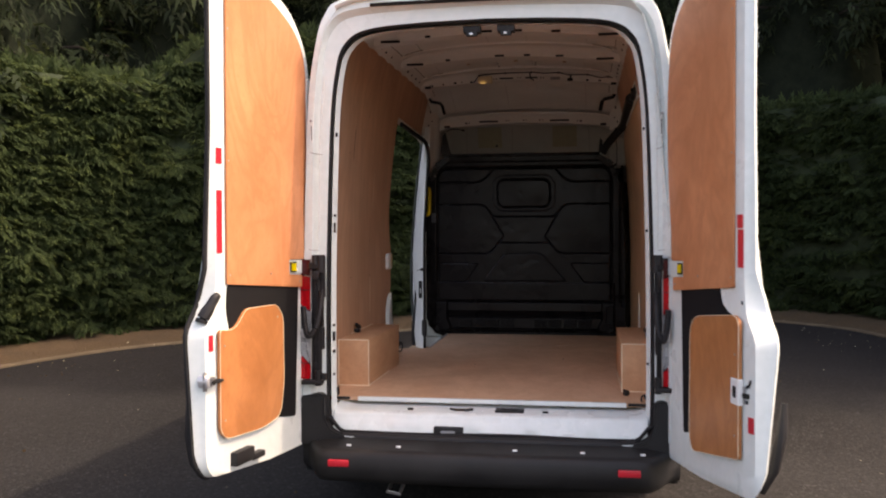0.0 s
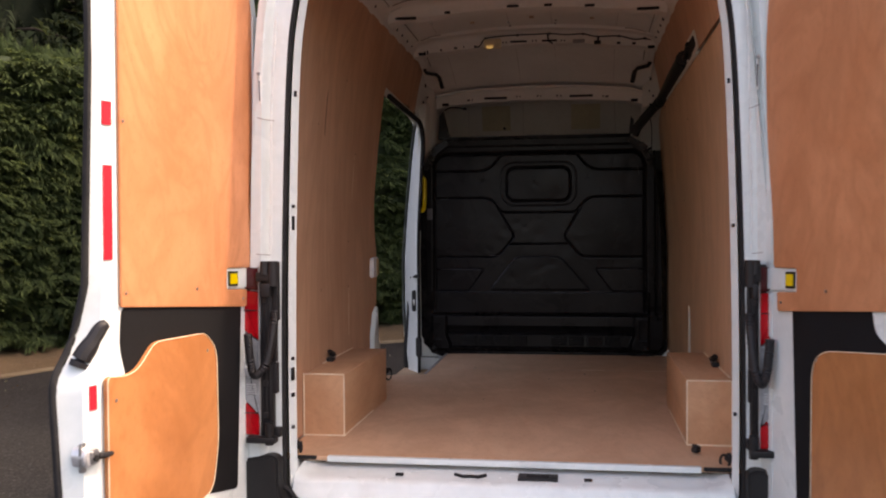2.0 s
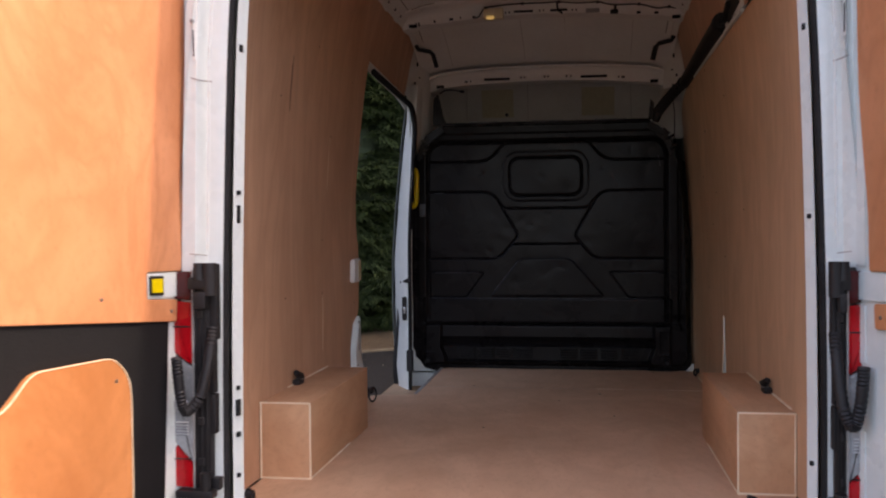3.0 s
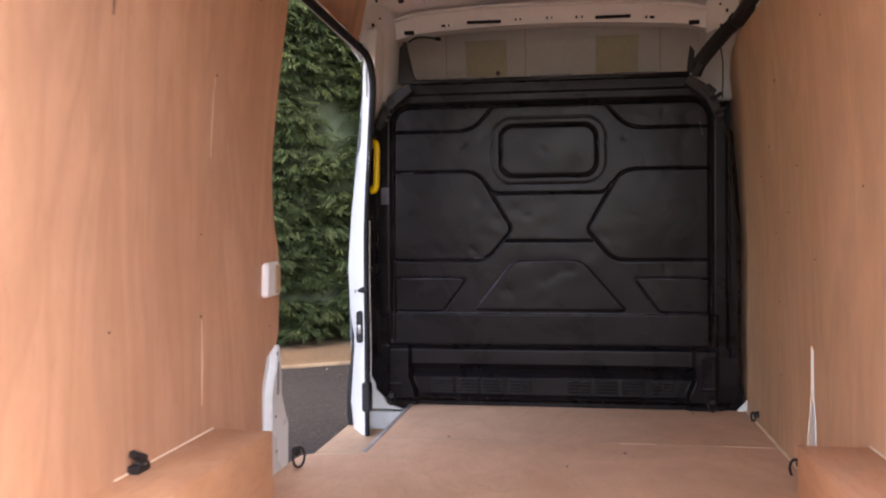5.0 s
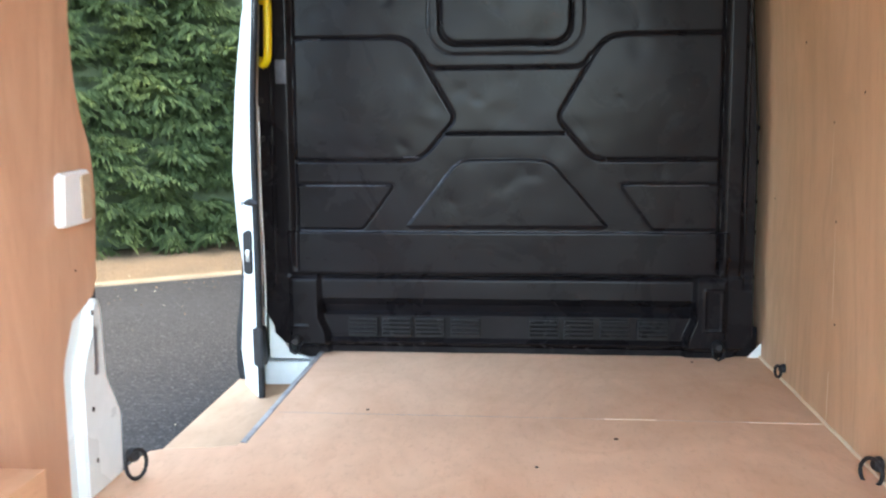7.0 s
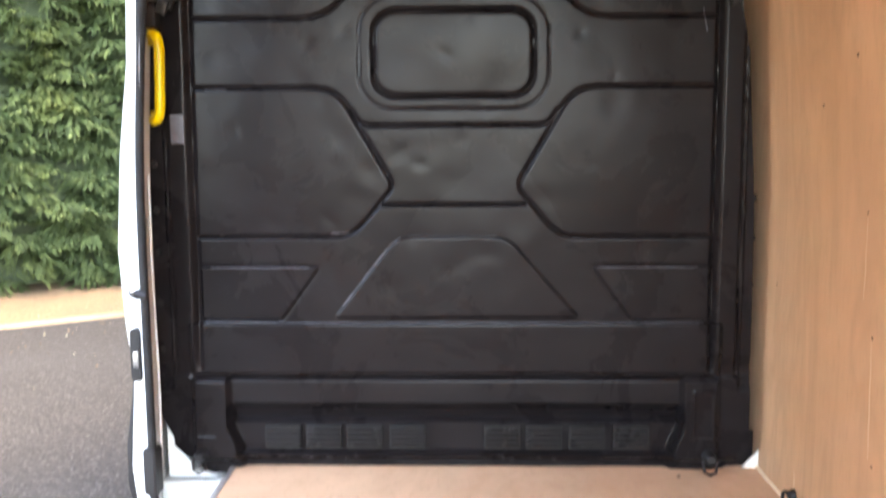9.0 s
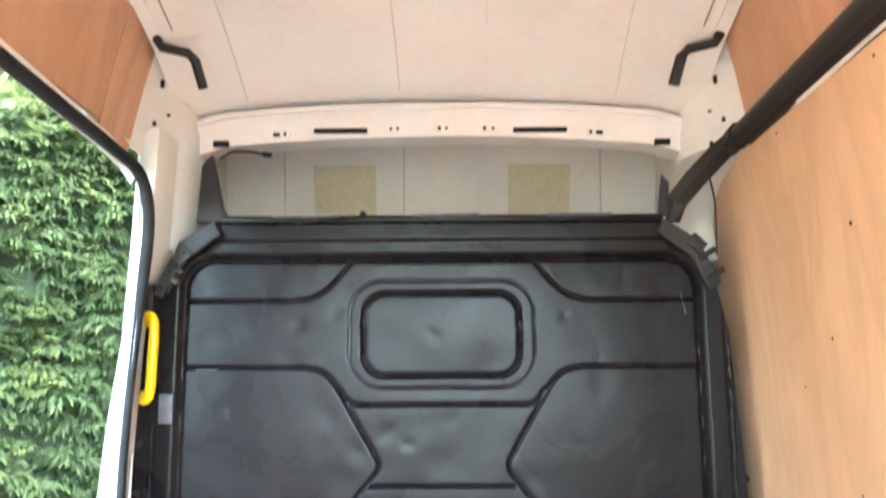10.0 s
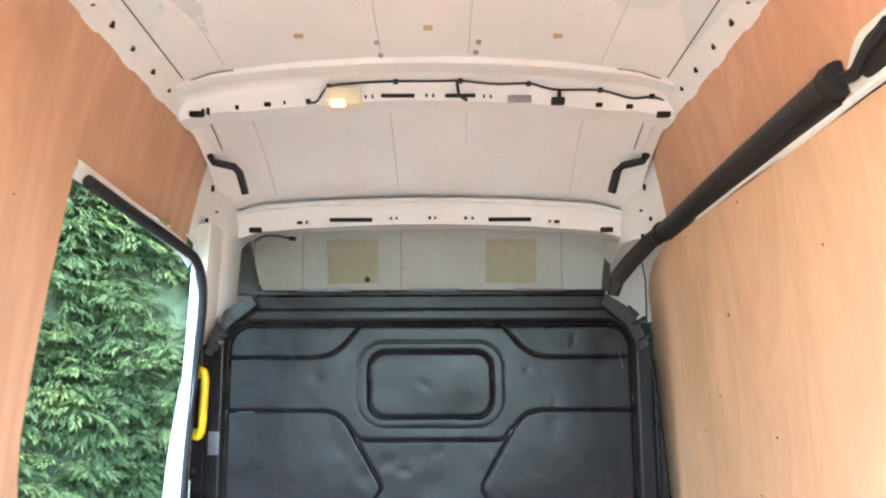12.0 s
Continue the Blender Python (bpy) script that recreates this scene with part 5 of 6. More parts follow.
part("handle_recess", prism(rounded([(-0.862, 0.905), (-0.832, 0.905), (-0.832, 1.045), (-0.862, 1.045)], 0.014), lambda a, c, d: (a, d, c), 3.06, 3.11, 0.004), BLACK, jamb, "black latch recess")
part("handle_clip", box(-0.853, -0.84, 3.055, 3.07, 0.945, 0.985, 0.003), STEEL, jamb)
part("buffer", prism(rounded([(-0.832, 0.61), (-0.80, 0.60), (-0.80, 0.73), (-0.832, 0.735)], 0.01), lambda a, c, d: (a, d, c), 3.03, 3.09, 0.004), BLACK, jamb, "black rubber buffer")
part("buffer", tube([(-0.85, 3.06, 1.135), (-0.825, 3.04, 1.14), (-0.80, 3.03, 1.135)], [0.006, 0.014, 0.006], 8), BLACK, jamb)
part("rub_strip", tube([(-0.925, 3.30, 0.95), (-0.93, 3.28, 0.80), (-0.935, 3.27, 0.66), (-0.935, 3.27, 0.55), (-0.925, 3.28, 0.42)], [0.007, 0.008, 0.015, 0.016, 0.012], 8, flat=1.8), BLACK, jamb, "black lower side moulding")
part("hole", box(-0.886, -0.872, 3.135, 3.15, 1.12, 1.134, 0.002), HOLE, jamb)


part("weld_flange", tube([(-0.812 + 0.002 * math.sin(9 * z), 3.12, z) for z in np.linspace(0.66, 1.44, 12)], 0.0028, 5), WHITE, jamb)
jamb.location.x += SEAL_X
# grey for scuffs and foam, also for painted edge highlights and a reflection
SCUFFGLINT = worn("grey_scuff_and_glint", (0.10, 0.105, 0.125), (0.06, 0.063, 0.075), 0.5, scale=25)

# ---- bulkhead ----
BULK_X = [(0.585, 0.735), (0.60, 0.755), (0.675, 0.832), (1.3, 0.828), (1.75, 0.812), (1.85, 0.79), (1.92, 0.757), (2.0, 0.705), (2.04, 0.655), (2.066, 0.60)]


def seg_dist(x, z, pts):
    d = np.full(x.shape, 9.0)
    for (ax, az), (bx, bz) in zip(pts, pts[1:]):
        vx, vz = bx - ax, bz - az
        t = np.clip(((x - ax) * vx + (z - az) * vz) / (vx * vx + vz * vz), 0, 1)
        d = np.minimum(d, np.hypot(x - ax - t * vx, z - az - t * vz))
    return d


def rrect(x, z, cx, cz, hx, hz, r):
    qx, qz = np.abs(x - cx) - hx + r, np.abs(z - cz) - hz + r
    return np.hypot(np.maximum(qx, 0), np.maximum(qz, 0)) + np.minimum(np.maximum(qx, qz), 0) - r


def poly_sdf(x, z, pts):
    d = seg_dist(x, z, list(pts) + [pts[0]])
    inside = np.zeros(x.shape, bool)
    n = len(pts)
    for i in range(n):
        (ax, az), (bx, bz) = pts[i], pts[(i + 1) % n]
        c = ((az > z) != (bz > z)) & (x < (bx - ax) * (z - az) / (bz - az + 1e-12) + ax)
        inside ^= c
    return np.where(inside, -d, d)


def bulkhead_relief(x, z):
    """How far the pressed sheet stands towards the load space (metres)."""
    groove = lambda d, g=0.0075, w=0.0044: -g * np.exp(-(d / w) ** 2)
    fr = rrect(x, z, 0.002, 1.15, 0.698, 0.806, 0.085)
    ax = np.abs(x - 0.003)
    upper = smoothstep(0.90, 0.94, z)
    h = 0.010 * smoothstep(0.002, 0.020, fr) * upper                      # rolled border round the panel
    h += groove(fr, 0.012, 0.0065) * smoothstep(0.885, 0.90, z) * (0.35 + 0.65 * smoothstep(-0.69, -0.60, x))
    h += groove(ax - 0.770, 0.012, 0.006) * np.where(x < 0, 0.45, 1.0) * smoothstep(0.86, 0.90, z) * smoothstep(1.82, 1.76, z)
    h -= 0.012 * smoothstep(0.772, 0.782, ax) * smoothstep(0.83, 0.86, z)  # fixing flange, set back
    h += 0.010 * smoothstep(2.000, 2.012, z) - 0.030 * smoothstep(2.050, 2.060, z)
    for sx in (-1, 1):
        X = (x - 0.008) * sx
        hexa = rounded([(0.695, 1.660), (0.315, 1.660), (0.165, 1.398), (0.28, 1.261), (0.695, 1.261)], [0, 0.06, 0.025, 0.05, 0])
        h += groove(seg_dist(X, z, hexa)) + 0.004 * np.exp(-((X - 0.50) / 0.19) ** 2 - ((z - 1.46) / 0.16) ** 2)
        h += groove(seg_dist(X, z, rounded([(0.695, 1.842), (0.34, 1.842), (0.245, 1.955)], [0, 0.07, 0])))
        trap = rounded([(0.695, 1.182), (0.365, 1.182), (0.475, 1.032), (0.695, 1.032)], [0, 0.02, 0.015, 0])
        h += 0.006 * smoothstep(0.004, -0.006, poly_sdf(X, z, trap)) + groove(seg_dist(X, z, trap), 0.003, 0.004)
    h += groove(seg_dist(x, z, rounded([(-0.27, 1.60), (-0.245, 1.561), (0.255, 1.561), (0.28, 1.60)], [0, 0.03, 0.03, 0])))
    h += groove(seg_dist(x, z, [(-0.185, 1.348), (0.195, 1.348)]), 0.008)
    win = rrect(x, z, 0.004, 1.749, 0.212, 0.112, 0.06)
    h += groove(win, 0.010, 0.0055) + 0.002 * np.exp(-((x - 0.004) / 0.14) ** 2 - ((z - 1.749) / 0.08) ** 2)
    h += groove(rrect(x, z, 0.004, 1.750, 0.252, 0.145, 0.088), 0.0022, 0.003)
    trap = rounded([(-0.325, 1.040), (-0.150, 1.264), (0.150, 1.264), (0.345, 1.040)], [0.01, 0.04, 0.04, 0.01])
    h += 0.006 * smoothstep(0.006, -0.006, poly_sdf(x, z, trap)) + groove(seg_dist(x, z, trap), 0.003, 0.004)
    h += 0.010 * smoothstep(1.027, 1.021, z) * smoothstep(0.73, 0.715, ax)  # ledge
    # the foot: a lip, a sloping band, the dark undercut, the vents, the toe; plain blocks to either side
    low = smoothstep(0.882, 0.872, z)
    foot = np.interp(z, [0.585, 0.615, 0.645, 0.656, 0.735, 0.744, 0.770, 0.797, 0.860, 0.874], [-0.006, -0.006, -0.012, -0.030, -0.032, -0.050, -0.036, -0.007, -0.008, -0.012])
    mid = smoothstep(0.634, 0.616 - 0.0 * z, ax + 0.025 * smoothstep(0.74, 0.66, z))
    h += low * (mid * (foot - 0.010) + (1 - mid) * 0.004)
    h += groove(seg_dist(x, z, [(-0.715, 0.874), (0.715, 0.874)]), 0.014, 0.008)
    h += 0.004 * smoothstep(0.003, -0.003, rrect(x, z, 0.686, 0.768, 0.031, 0.072, 0.006)) - 0.002 * smoothstep(0.003, -0.003, rrect(x, z, 0.686, 0.768, 0.024, 0.064, 0.004))
    h += 0.003 * smoothstep(0.004, -0.004, rrect(x, z, -0.695, 0.70, 0.035, 0.004, 0.003))
    h -= 0.045 * smoothstep(0.645, 0.618, z)                              # toe drawn back to the floor
    # slack in the sheet
    h += 0.0022 * np.sin(5.1 * x + 1.3 * np.sin(3.3 * z)) * np.sin(4.3 * z + 0.7) + 0.0012 * np.sin(11.3 * x + 2.0 * z) * np.sin(9.1 * z - 1.7 * x)
    return h


def build_bulkhead():
    nz, nx = 370, 400
    zs = np.linspace(0.585, 2.066, nz)
    half = np.interp(zs, [p[0] for p in BULK_X], [p[1] for p in BULK_X])
    u = np.linspace(-1, 1, nx)
    trim_r = np.interp(zs, [0.6, 0.68, 1.1, 1.4, 1.6, 1.85, 1.92], [0.010, 0.026, 0.026, 0.028, 0.034, 0.040, 0.022])
    trim_l = np.interp(zs, [0.585, 0.62, 0.70, 0.78], [0.020, 0.050, 0.045, 0.0])
    X = (half[:, None] - np.where(u[None, :] < 0, trim_l[:, None] * smoothstep(0.80, 1.0, -u)[None, :], 0) - np.where(u[None, :] > 0, trim_r[:, None] * smoothstep(0.80, 1.0, u)[None, :], 0)) * u[None, :] + 0.006
    Z = np.repeat(zs[:, None], nx, 1)
    Y = 3.232 + 0.012 * (Z - 1.3) - bulkhead_relief(X, Z)
    rng = np.random.default_rng(3)
    for _ in range(80):                                                    # shallow dents and creases from loads
        cx, cz, r, a = rng.uniform(-0.65, 0.65), rng.uniform(1.05, 1.9), rng.uniform(0.012, 0.06), rng.uniform(0.0003, 0.0014)
        c, d, k = math.cos(cx * 40), math.sin(cx * 40), rng.uniform(1.0, 3.2)
        Y += a * np.exp(-(((X - cx) * c + (Z - cz) * d) ** 2 + k * ((Z - cz) * c - (X - cx) * d) ** 2) / (r * r))
    verts = np.stack([X, Y, Z], -1).reshape(-1, 3).tolist()
    faces = [(j * nx + i, j * nx + i + 1, (j + 1) * nx + i + 1, (j + 1) * nx + i) for j in range(nz - 1) for i in range(nx - 1)]
    # turned-back border
    border = [i for i in range(nx)] + [j * nx + nx - 1 for j in range(1, nz)] + [(nz - 1) * nx + i for i in range(nx - 2, -1, -1)] + [j * nx for j in range(nz - 2, 0, -1)]
    k0 = len(verts)
    turn = lambda v: (wall_x(v[2]) - 0.003, lerp_table(EDGE_R, v[2]) - 0.004, v[2]) if v[0] > 0.74 and v[2] < 1.84 else (v[0], 3.30, v[2])
    verts += [turn(verts[b]) for b in border]                             # fixing flange slopes back on the driver's side
    m = len(border)
    faces += [(border[(i + 1) % m], border[i], k0 + i, k0 + (i + 1) % m) for i in range(m)]
    bh = part("bulkhead", mesh_from("bulkhead", verts, faces), BULK, van, "black moulded bulkhead with pressed panels, dusty and dented", smooth=30)
    # rubbed edges in paler grey, with the light they catch put into it
    for run in ([(-0.66, 1.656), (-0.60, 1.657)], [(-0.66, 1.178), (-0.39, 1.178)], [(0.39, 1.178), (0.66, 1.178)], [(-0.68, 1.026), (-0.2, 1.0255), (0.3, 1.0255), (0.68, 1.026)],
                [(-0.30, 1.072), (-0.17, 1.238)], [(-0.17, 1.238), (-0.14, 1.258)], [(0.655, 1.86), (0.667, 1.80)], [(-0.33, 1.272), (-0.28, 1.272)]):
        pts = [(a[0] + (b[0] - a[0]) * t, a[1] + (b[1] - a[1]) * t) for a, b in zip(run, run[1:]) for t in np.linspace(0, 1, 8)]
        rr = [0.0012 + 0.0014 * abs(noise.noise((p[0] * 23, p[1] * 17, 4))) for p in pts]
        part("worn_edge_highlight", tube([(px, 3.232 + 0.012 * (pz - 1.3) - float(bulkhead_relief(np.array([px]), np.array([pz]))[0]) - 0.0005, pz) for px, pz in pts], rr, 5), SCUFFGLINT, bh)
    # top cap and shelf behind it
    part("top_cap", box(-0.60, 0.61, 3.20, 3.34, 2.052, 2.072, 0.006), BULK, bh)
    for x in (-0.36, 0.02, 0.38):
        part("foam_strip", box(x - 0.09, x + 0.09, 3.195, 3.215, 2.067, 2.0745, 0.003), SCUFFGLINT, bh, "grey foam strip")
    # vent grilles
    for x0 in (-0.527, -0.412, -0.298, -0.178, 0.086, 0.202, 0.322, 0.444):
        g = part("vent", box(x0, x0 + 0.100, 3.232, 3.246, 0.664, 0.730, 0.003), HOLE, bh, "slatted vent grille")
        for k in range(4):
            z = 0.673 + 0.0145 * k
            part("slat", box(x0 + 0.003, x0 + 0.097, 3.226, 3.238, z, z + 0.007, 0.002, 1), BULK, g)
    # bolts down the rim, hooks at the foot
    for x, y, zz in ((-0.803, 0, (1.46, 1.335, 1.22, 1.08, 0.84, 0.95)), (0.819, 0.052, (1.36, 1.25, 1.12, 0.87, 1.02))):
        for z in zz:
            part("bolt", tube([(x, y + 3.25, z), (x, y + 3.236, z), (x, y + 3.229, z)], [0.011, 0.011, 0.007], 8), RUBBER, bh)
    for x in (-0.70, 0.70):
        hk = part("hook_boss", tube([(x, 3.22, 0.655), (x, 3.185, 0.655), (x, 3.175, 0.655)], [0.019, 0.017, 0.010], 14), BLACK, bh, "black lashing boss")
        part("hook", tube([(x - 0.019, 3.185, 0.65), (x - 0.016, 3.178, 0.622), (x, 3.175, 0.614), (x + 0.016, 3.178, 0.622), (x + 0.019, 3.185, 0.65)], 0.0045, 6), BLACK, hk)
    # corner gussets at the top
    for sx in (-1, 1):
        gs = part("gusset", prism([(0.62, 2.055), (0.71, 2.0), (0.768, 1.88), (0.735, 1.86), (0.69, 1.95), (0.60, 2.02)], lambda a, c, d: (0.006 + (sx * a if sx < 0 else 0.972 * a), d, c), 3.185, 3.21, 0.004), BLACK, bh)
        for a, c in ((0.715, 1.955), (0.735, 1.90)):
            part("gusset_slot", tube([(0.006 + sx * (a - 0.025), 3.182, c - 0.012), (0.006 + sx * (a + 0.018), 3.182, c + 0.016)], 0.008, 6), RUBBER if sx > 0 else STEEL, gs)
    for (a, c), ang, w, h, mm in (((-0.690, 1.960), 0.75, 0.042, 0.034, DUCT), ((-0.724, 1.912), 0.95, 0.038, 0.030, DUCT), ((-0.706, 1.925), 0.9, 0.014, 0.044, BLACK), ((-0.745, 1.866), 1.2, 0.036, 0.028, BLACK), ((0.690, 1.985), -0.75, 0.048, 0.036, BLACK)):
        m = Matrix.Translation((a, 3.178, c)) @ Matrix.Rotation(-ang, 4, "Y")
        pl = part("bracket_plate", box(-w / 2, w / 2, -0.006, 0.006, -h / 2, h / 2, 0.003, m=m), mm, bh, "dark metal corner bracket")
        part("bracket_hole", tube([m @ Vector((0.005, -0.0055, 0)), m @ Vector((0.005, -0.0075, 0))], 0.006, 8), HOLE, pl)
    # yellow grab handle
    hp = spline([(-0.790, 3.185, 1.785), (-0.786, 3.152, 1.798), (-0.770, 3.138, 1.792), (-0.762, 3.133, 1.765), (-0.763, 3.132, 1.69), (-0.766, 3.133, 1.61), (-0.774, 3.138, 1.583), (-0.790, 3.152, 1.577), (-0.794, 3.185, 1.59)], 6)
    hd = part("grab_handle", tube(hp, 0.0138, 10), YELLOW, van, "yellow plastic grab handle by the side doorway", smooth=60)
    hd.location.x, hd.location.y = hd.location.x + 0.004, hd.location.y + 0.046
    for z in (1.588, 1.786):
        part("handle_foot", box(-0.806, -0.778, 3.17, 3.20, z - 0.014, z + 0.014, 0.005), YELLOW, hd)
    part("handle_socket", box(-0.80, -0.768, 3.19, 3.235, 1.815, 1.885, 0.006), BLACK, van, "black trim over the handle")
    # soft reflection on the rounded rim, painted as a flat grey plate
    part("rim_reflection", box(-0.749, -0.712, 3.212, 3.2195, 1.515, 1.592, 0.003), SCUFFGLINT, bh, "grey patch standing for a reflection on the rim")


build_bulkhead()


# ---- roof inside ----
ROOF_Y = [(0.25, 2.60), (1.0, 2.645), (2.0, 2.655), (2.7, 2.645), (3.0, 2.565), (3.2, 2.485), (3.35, 2.43), (3.5, 2.41)]


def roof_z(x, y):
    sag = 0.020 * float(smoothstep(3.12, 3.32, y)) * (1 - (x / 0.68) ** 2)
    return lerp_table(ROOF_Y, y) - sag - 0.055 * (x / 0.68) ** 2 - 0.02 * max(0, abs(x) - 0.6) / 0.1


def build_ceiling():
    nx, ny = 49, 120
    xs, ys = np.linspace(-0.735, 0.735, nx), np.linspace(0.28, 3.42, ny)
    verts, faces = [], []
    for y in ys:
        for x in xs:
            crease = sum(0.0035 * math.exp(-((x - c) / 0.006) ** 2) for c in (-0.55, -0.115, 0.13, 0.50))
            verts.append((x, y, roof_z(x, y) + crease + 0.003 * noise.noise((x * 3, y * 3, 1))))
    for j in range(ny - 1):
        for i in range(nx - 1):
            faces.append((j * nx + i, j * nx + i + 1, (j + 1) * nx + i + 1, (j + 1) * nx + i))
    skin = part("roof_skin", mesh_from("roof_skin", verts, faces), PRIMER, van, "pale painted roof panel seen from inside", smooth=60)
    for x in (-0.55, -0.115, 0.13, 0.50):
        for y0, y1 in ((0.55, 0.92), (1.2, 1.66), (1.98, 2.48), (2.79, 3.26)):
            part("pressed_seam", tube([(x + 0.01 * math.sin(y * 2), y, roof_z(x, y) + 0.0005) for y in np.linspace(y0, y1, 8)], 0.0016, 5), SEAM, skin)


build_ceiling()


def roof_bow(y, drop, xe, width=0.10, label="pale painted roof bow with slots", front=False):
    """A pressed hat-section bow across the roof."""
    xs = np.linspace(-xe, xe, 45)
    prof = ([(-0.078, 0.005), (-0.066, -0.004)] if front else [(-0.19, 0.003), (-0.182, -0.012), (-0.12, -0.014), (-0.10, -0.006)]) + [(-0.072, -0.014), (-0.055, -0.030), (-0.042, -drop), (0.042, -drop - 0.004), (0.05, -0.02), (0.075, 0.004)]
    rings = []
    for x in xs:
        e = smoothstep(xe - 0.22, xe, abs(x))
        rings.append([(x, y + a * width / 0.1, roof_z(x * 0.98, y) + c * (1 - (0.0 if front else 0.3) * e) + 0.0015 * noise.noise((x * 12, a * 30, y))) for a, c in prof])
    return part("roof_bow", loft(rings), PRIMER, van, label, smooth=40)


def bow_slot(bow, x, y, w, drop, d=0.012, tall=0.012, material=None, name="slot"):
    z = roof_z(x, y) - drop * (1 - (0.3 * float(smoothstep(0.51, 0.73, abs(x))) if y < 3 else 0))
    part(name, box(x - w / 2, x + w / 2, y - 0.0535, y - 0.048 + d, z - tall, z + tall, 0.002, 1), material or HOLE, bow)


bow_a = roof_bow(3.35, 0.085, 0.70, front=True)
for x, w, h in ((-0.285, 0.155, 0.007), (0.29, 0.155, 0.007), (-0.63, 0.045, 0.009), (0.64, 0.045, 0.009), (-0.47, 0.02, 0.006), (0.46, 0.02, 0.006), (-0.12, 0.008, 0.005), (-0.14, 0.008, 0.005), (0.0, 0.010, 0.006), (0.02, 0.008, 0.005),
                (0.13, 0.010, 0.006), (0.155, 0.008, 0.005), (-0.445, 0.008, 0.006), (0.435, 0.008, 0.006)):
    bow_slot(bow_a, x, 3.35, w, 0.064 + 0.006 * (abs(x) > 0.5), tall=h)
for x in (-0.13, 0.01, 0.143, -0.455, 0.448):
    bow_slot(bow_a, x, 3.352, 0.05, 0.064, 0.01, 0.011, PRIMER, "boss")
bow_b = roof_bow(2.70, 0.076, 0.73)
for x, w, h in ((-0.085, 0.10, 0.005), (0.10, 0.09, 0.005), (-0.68, 0.04, 0.008), (0.70, 0.04, 0.008), (-0.47, 0.02, 0.006), (0.60, 0.02, 0.006), (0.51, 0.02, 0.006), (-0.56, 0.01, 0.006), (-0.66, 0.008, 0.01), (-0.645, 0.008, 0.01), (-0.16, 0.006, 0.005),
                (-0.18, 0.006, 0.005), (0.0, 0.006, 0.005), (0.02, 0.006, 0.005), (0.17, 0.006, 0.005), (0.19, 0.006, 0.005), (-0.42, 0.006, 0.005)):
    bow_slot(bow_b, x, 2.70, w, 0.062, tall=h)
bow_slot(bow_b, 0.275, 2.70, 0.07, 0.064, 0.012, 0.010, STEEL, "blank_plate")
bow_c = roof_bow(1.86, 0.07, 0.715)
bow_d = roof_bow(1.08, 0.07, 0.715)
for bw, yy in ((bow_c, 1.86), (bow_d, 1.08)):
    for x, w in ((-0.62, 0.11), (0.62, 0.11), (-0.40, 0.03), (-0.06, 0.06), (0.12, 0.04), (0.33, 0.05)):
        bow_slot(bw, x, yy, w, 0.062, tall=0.006)
bow_e = roof_bow(0.40, 0.11, 0.70, 0.14, "pale painted rear header")
for x, w in ((-0.55, 0.13), (0.55, 0.10), (-0.28, 0.03), (0.30, 0.04)):
    bow_slot(bow_e, x, 0.385, w, 0.10, tall=0.008)
# dark gaps of foam between skin and bows
for yy, xr in ((2.512, 0.60), (1.672, 0.60)):
    for sx in (-1, 1):
        part("foam_seam", tube([(sx * (xr + dx), yy + 0.002 * math.sin(9 * dx), roof_z(xr + dx, yy) - 0.003) for dx in np.linspace(-0.06, 0.06, 8)], 0.0024, 6), SEAMDARK, van, "dark sealing foam on the roof bow")
# clips, studs and pads on the roof panel
for x, y in ((-0.33, 2.33), (0.01, 2.31), (0.35, 2.33)):
    part("clip", box(x - 0.012, x + 0.012, y - 0.008, y + 0.008, roof_z(x, y) - 0.008, roof_z(x, y) + 0.01, 0.002), CREAM, van, "pale plastic clip")
for x, y in ((-0.13, 2.40), (-0.125, 2.49), (0.145, 2.40), (0.14, 2.47)):
    part("stud", tube([(x, y, roof_z(x, y) + 0.004), (x, y, roof_z(x, y) - 0.008)], [0.009, 0.006], 8), STEEL, van, "roof stud")
for x, y in ((-0.64, 2.56), (0.64, 2.56)):
    part("pressed_boss", tube([(x, y, roof_z(x, y) + 0.006), (x, y, roof_z(x, y) - 0.004), (x, y, roof_z(x, y) - 0.008)], [0.032, 0.026, 0.012], 14), PRIMER, van, "pressed boss in the roof panel")


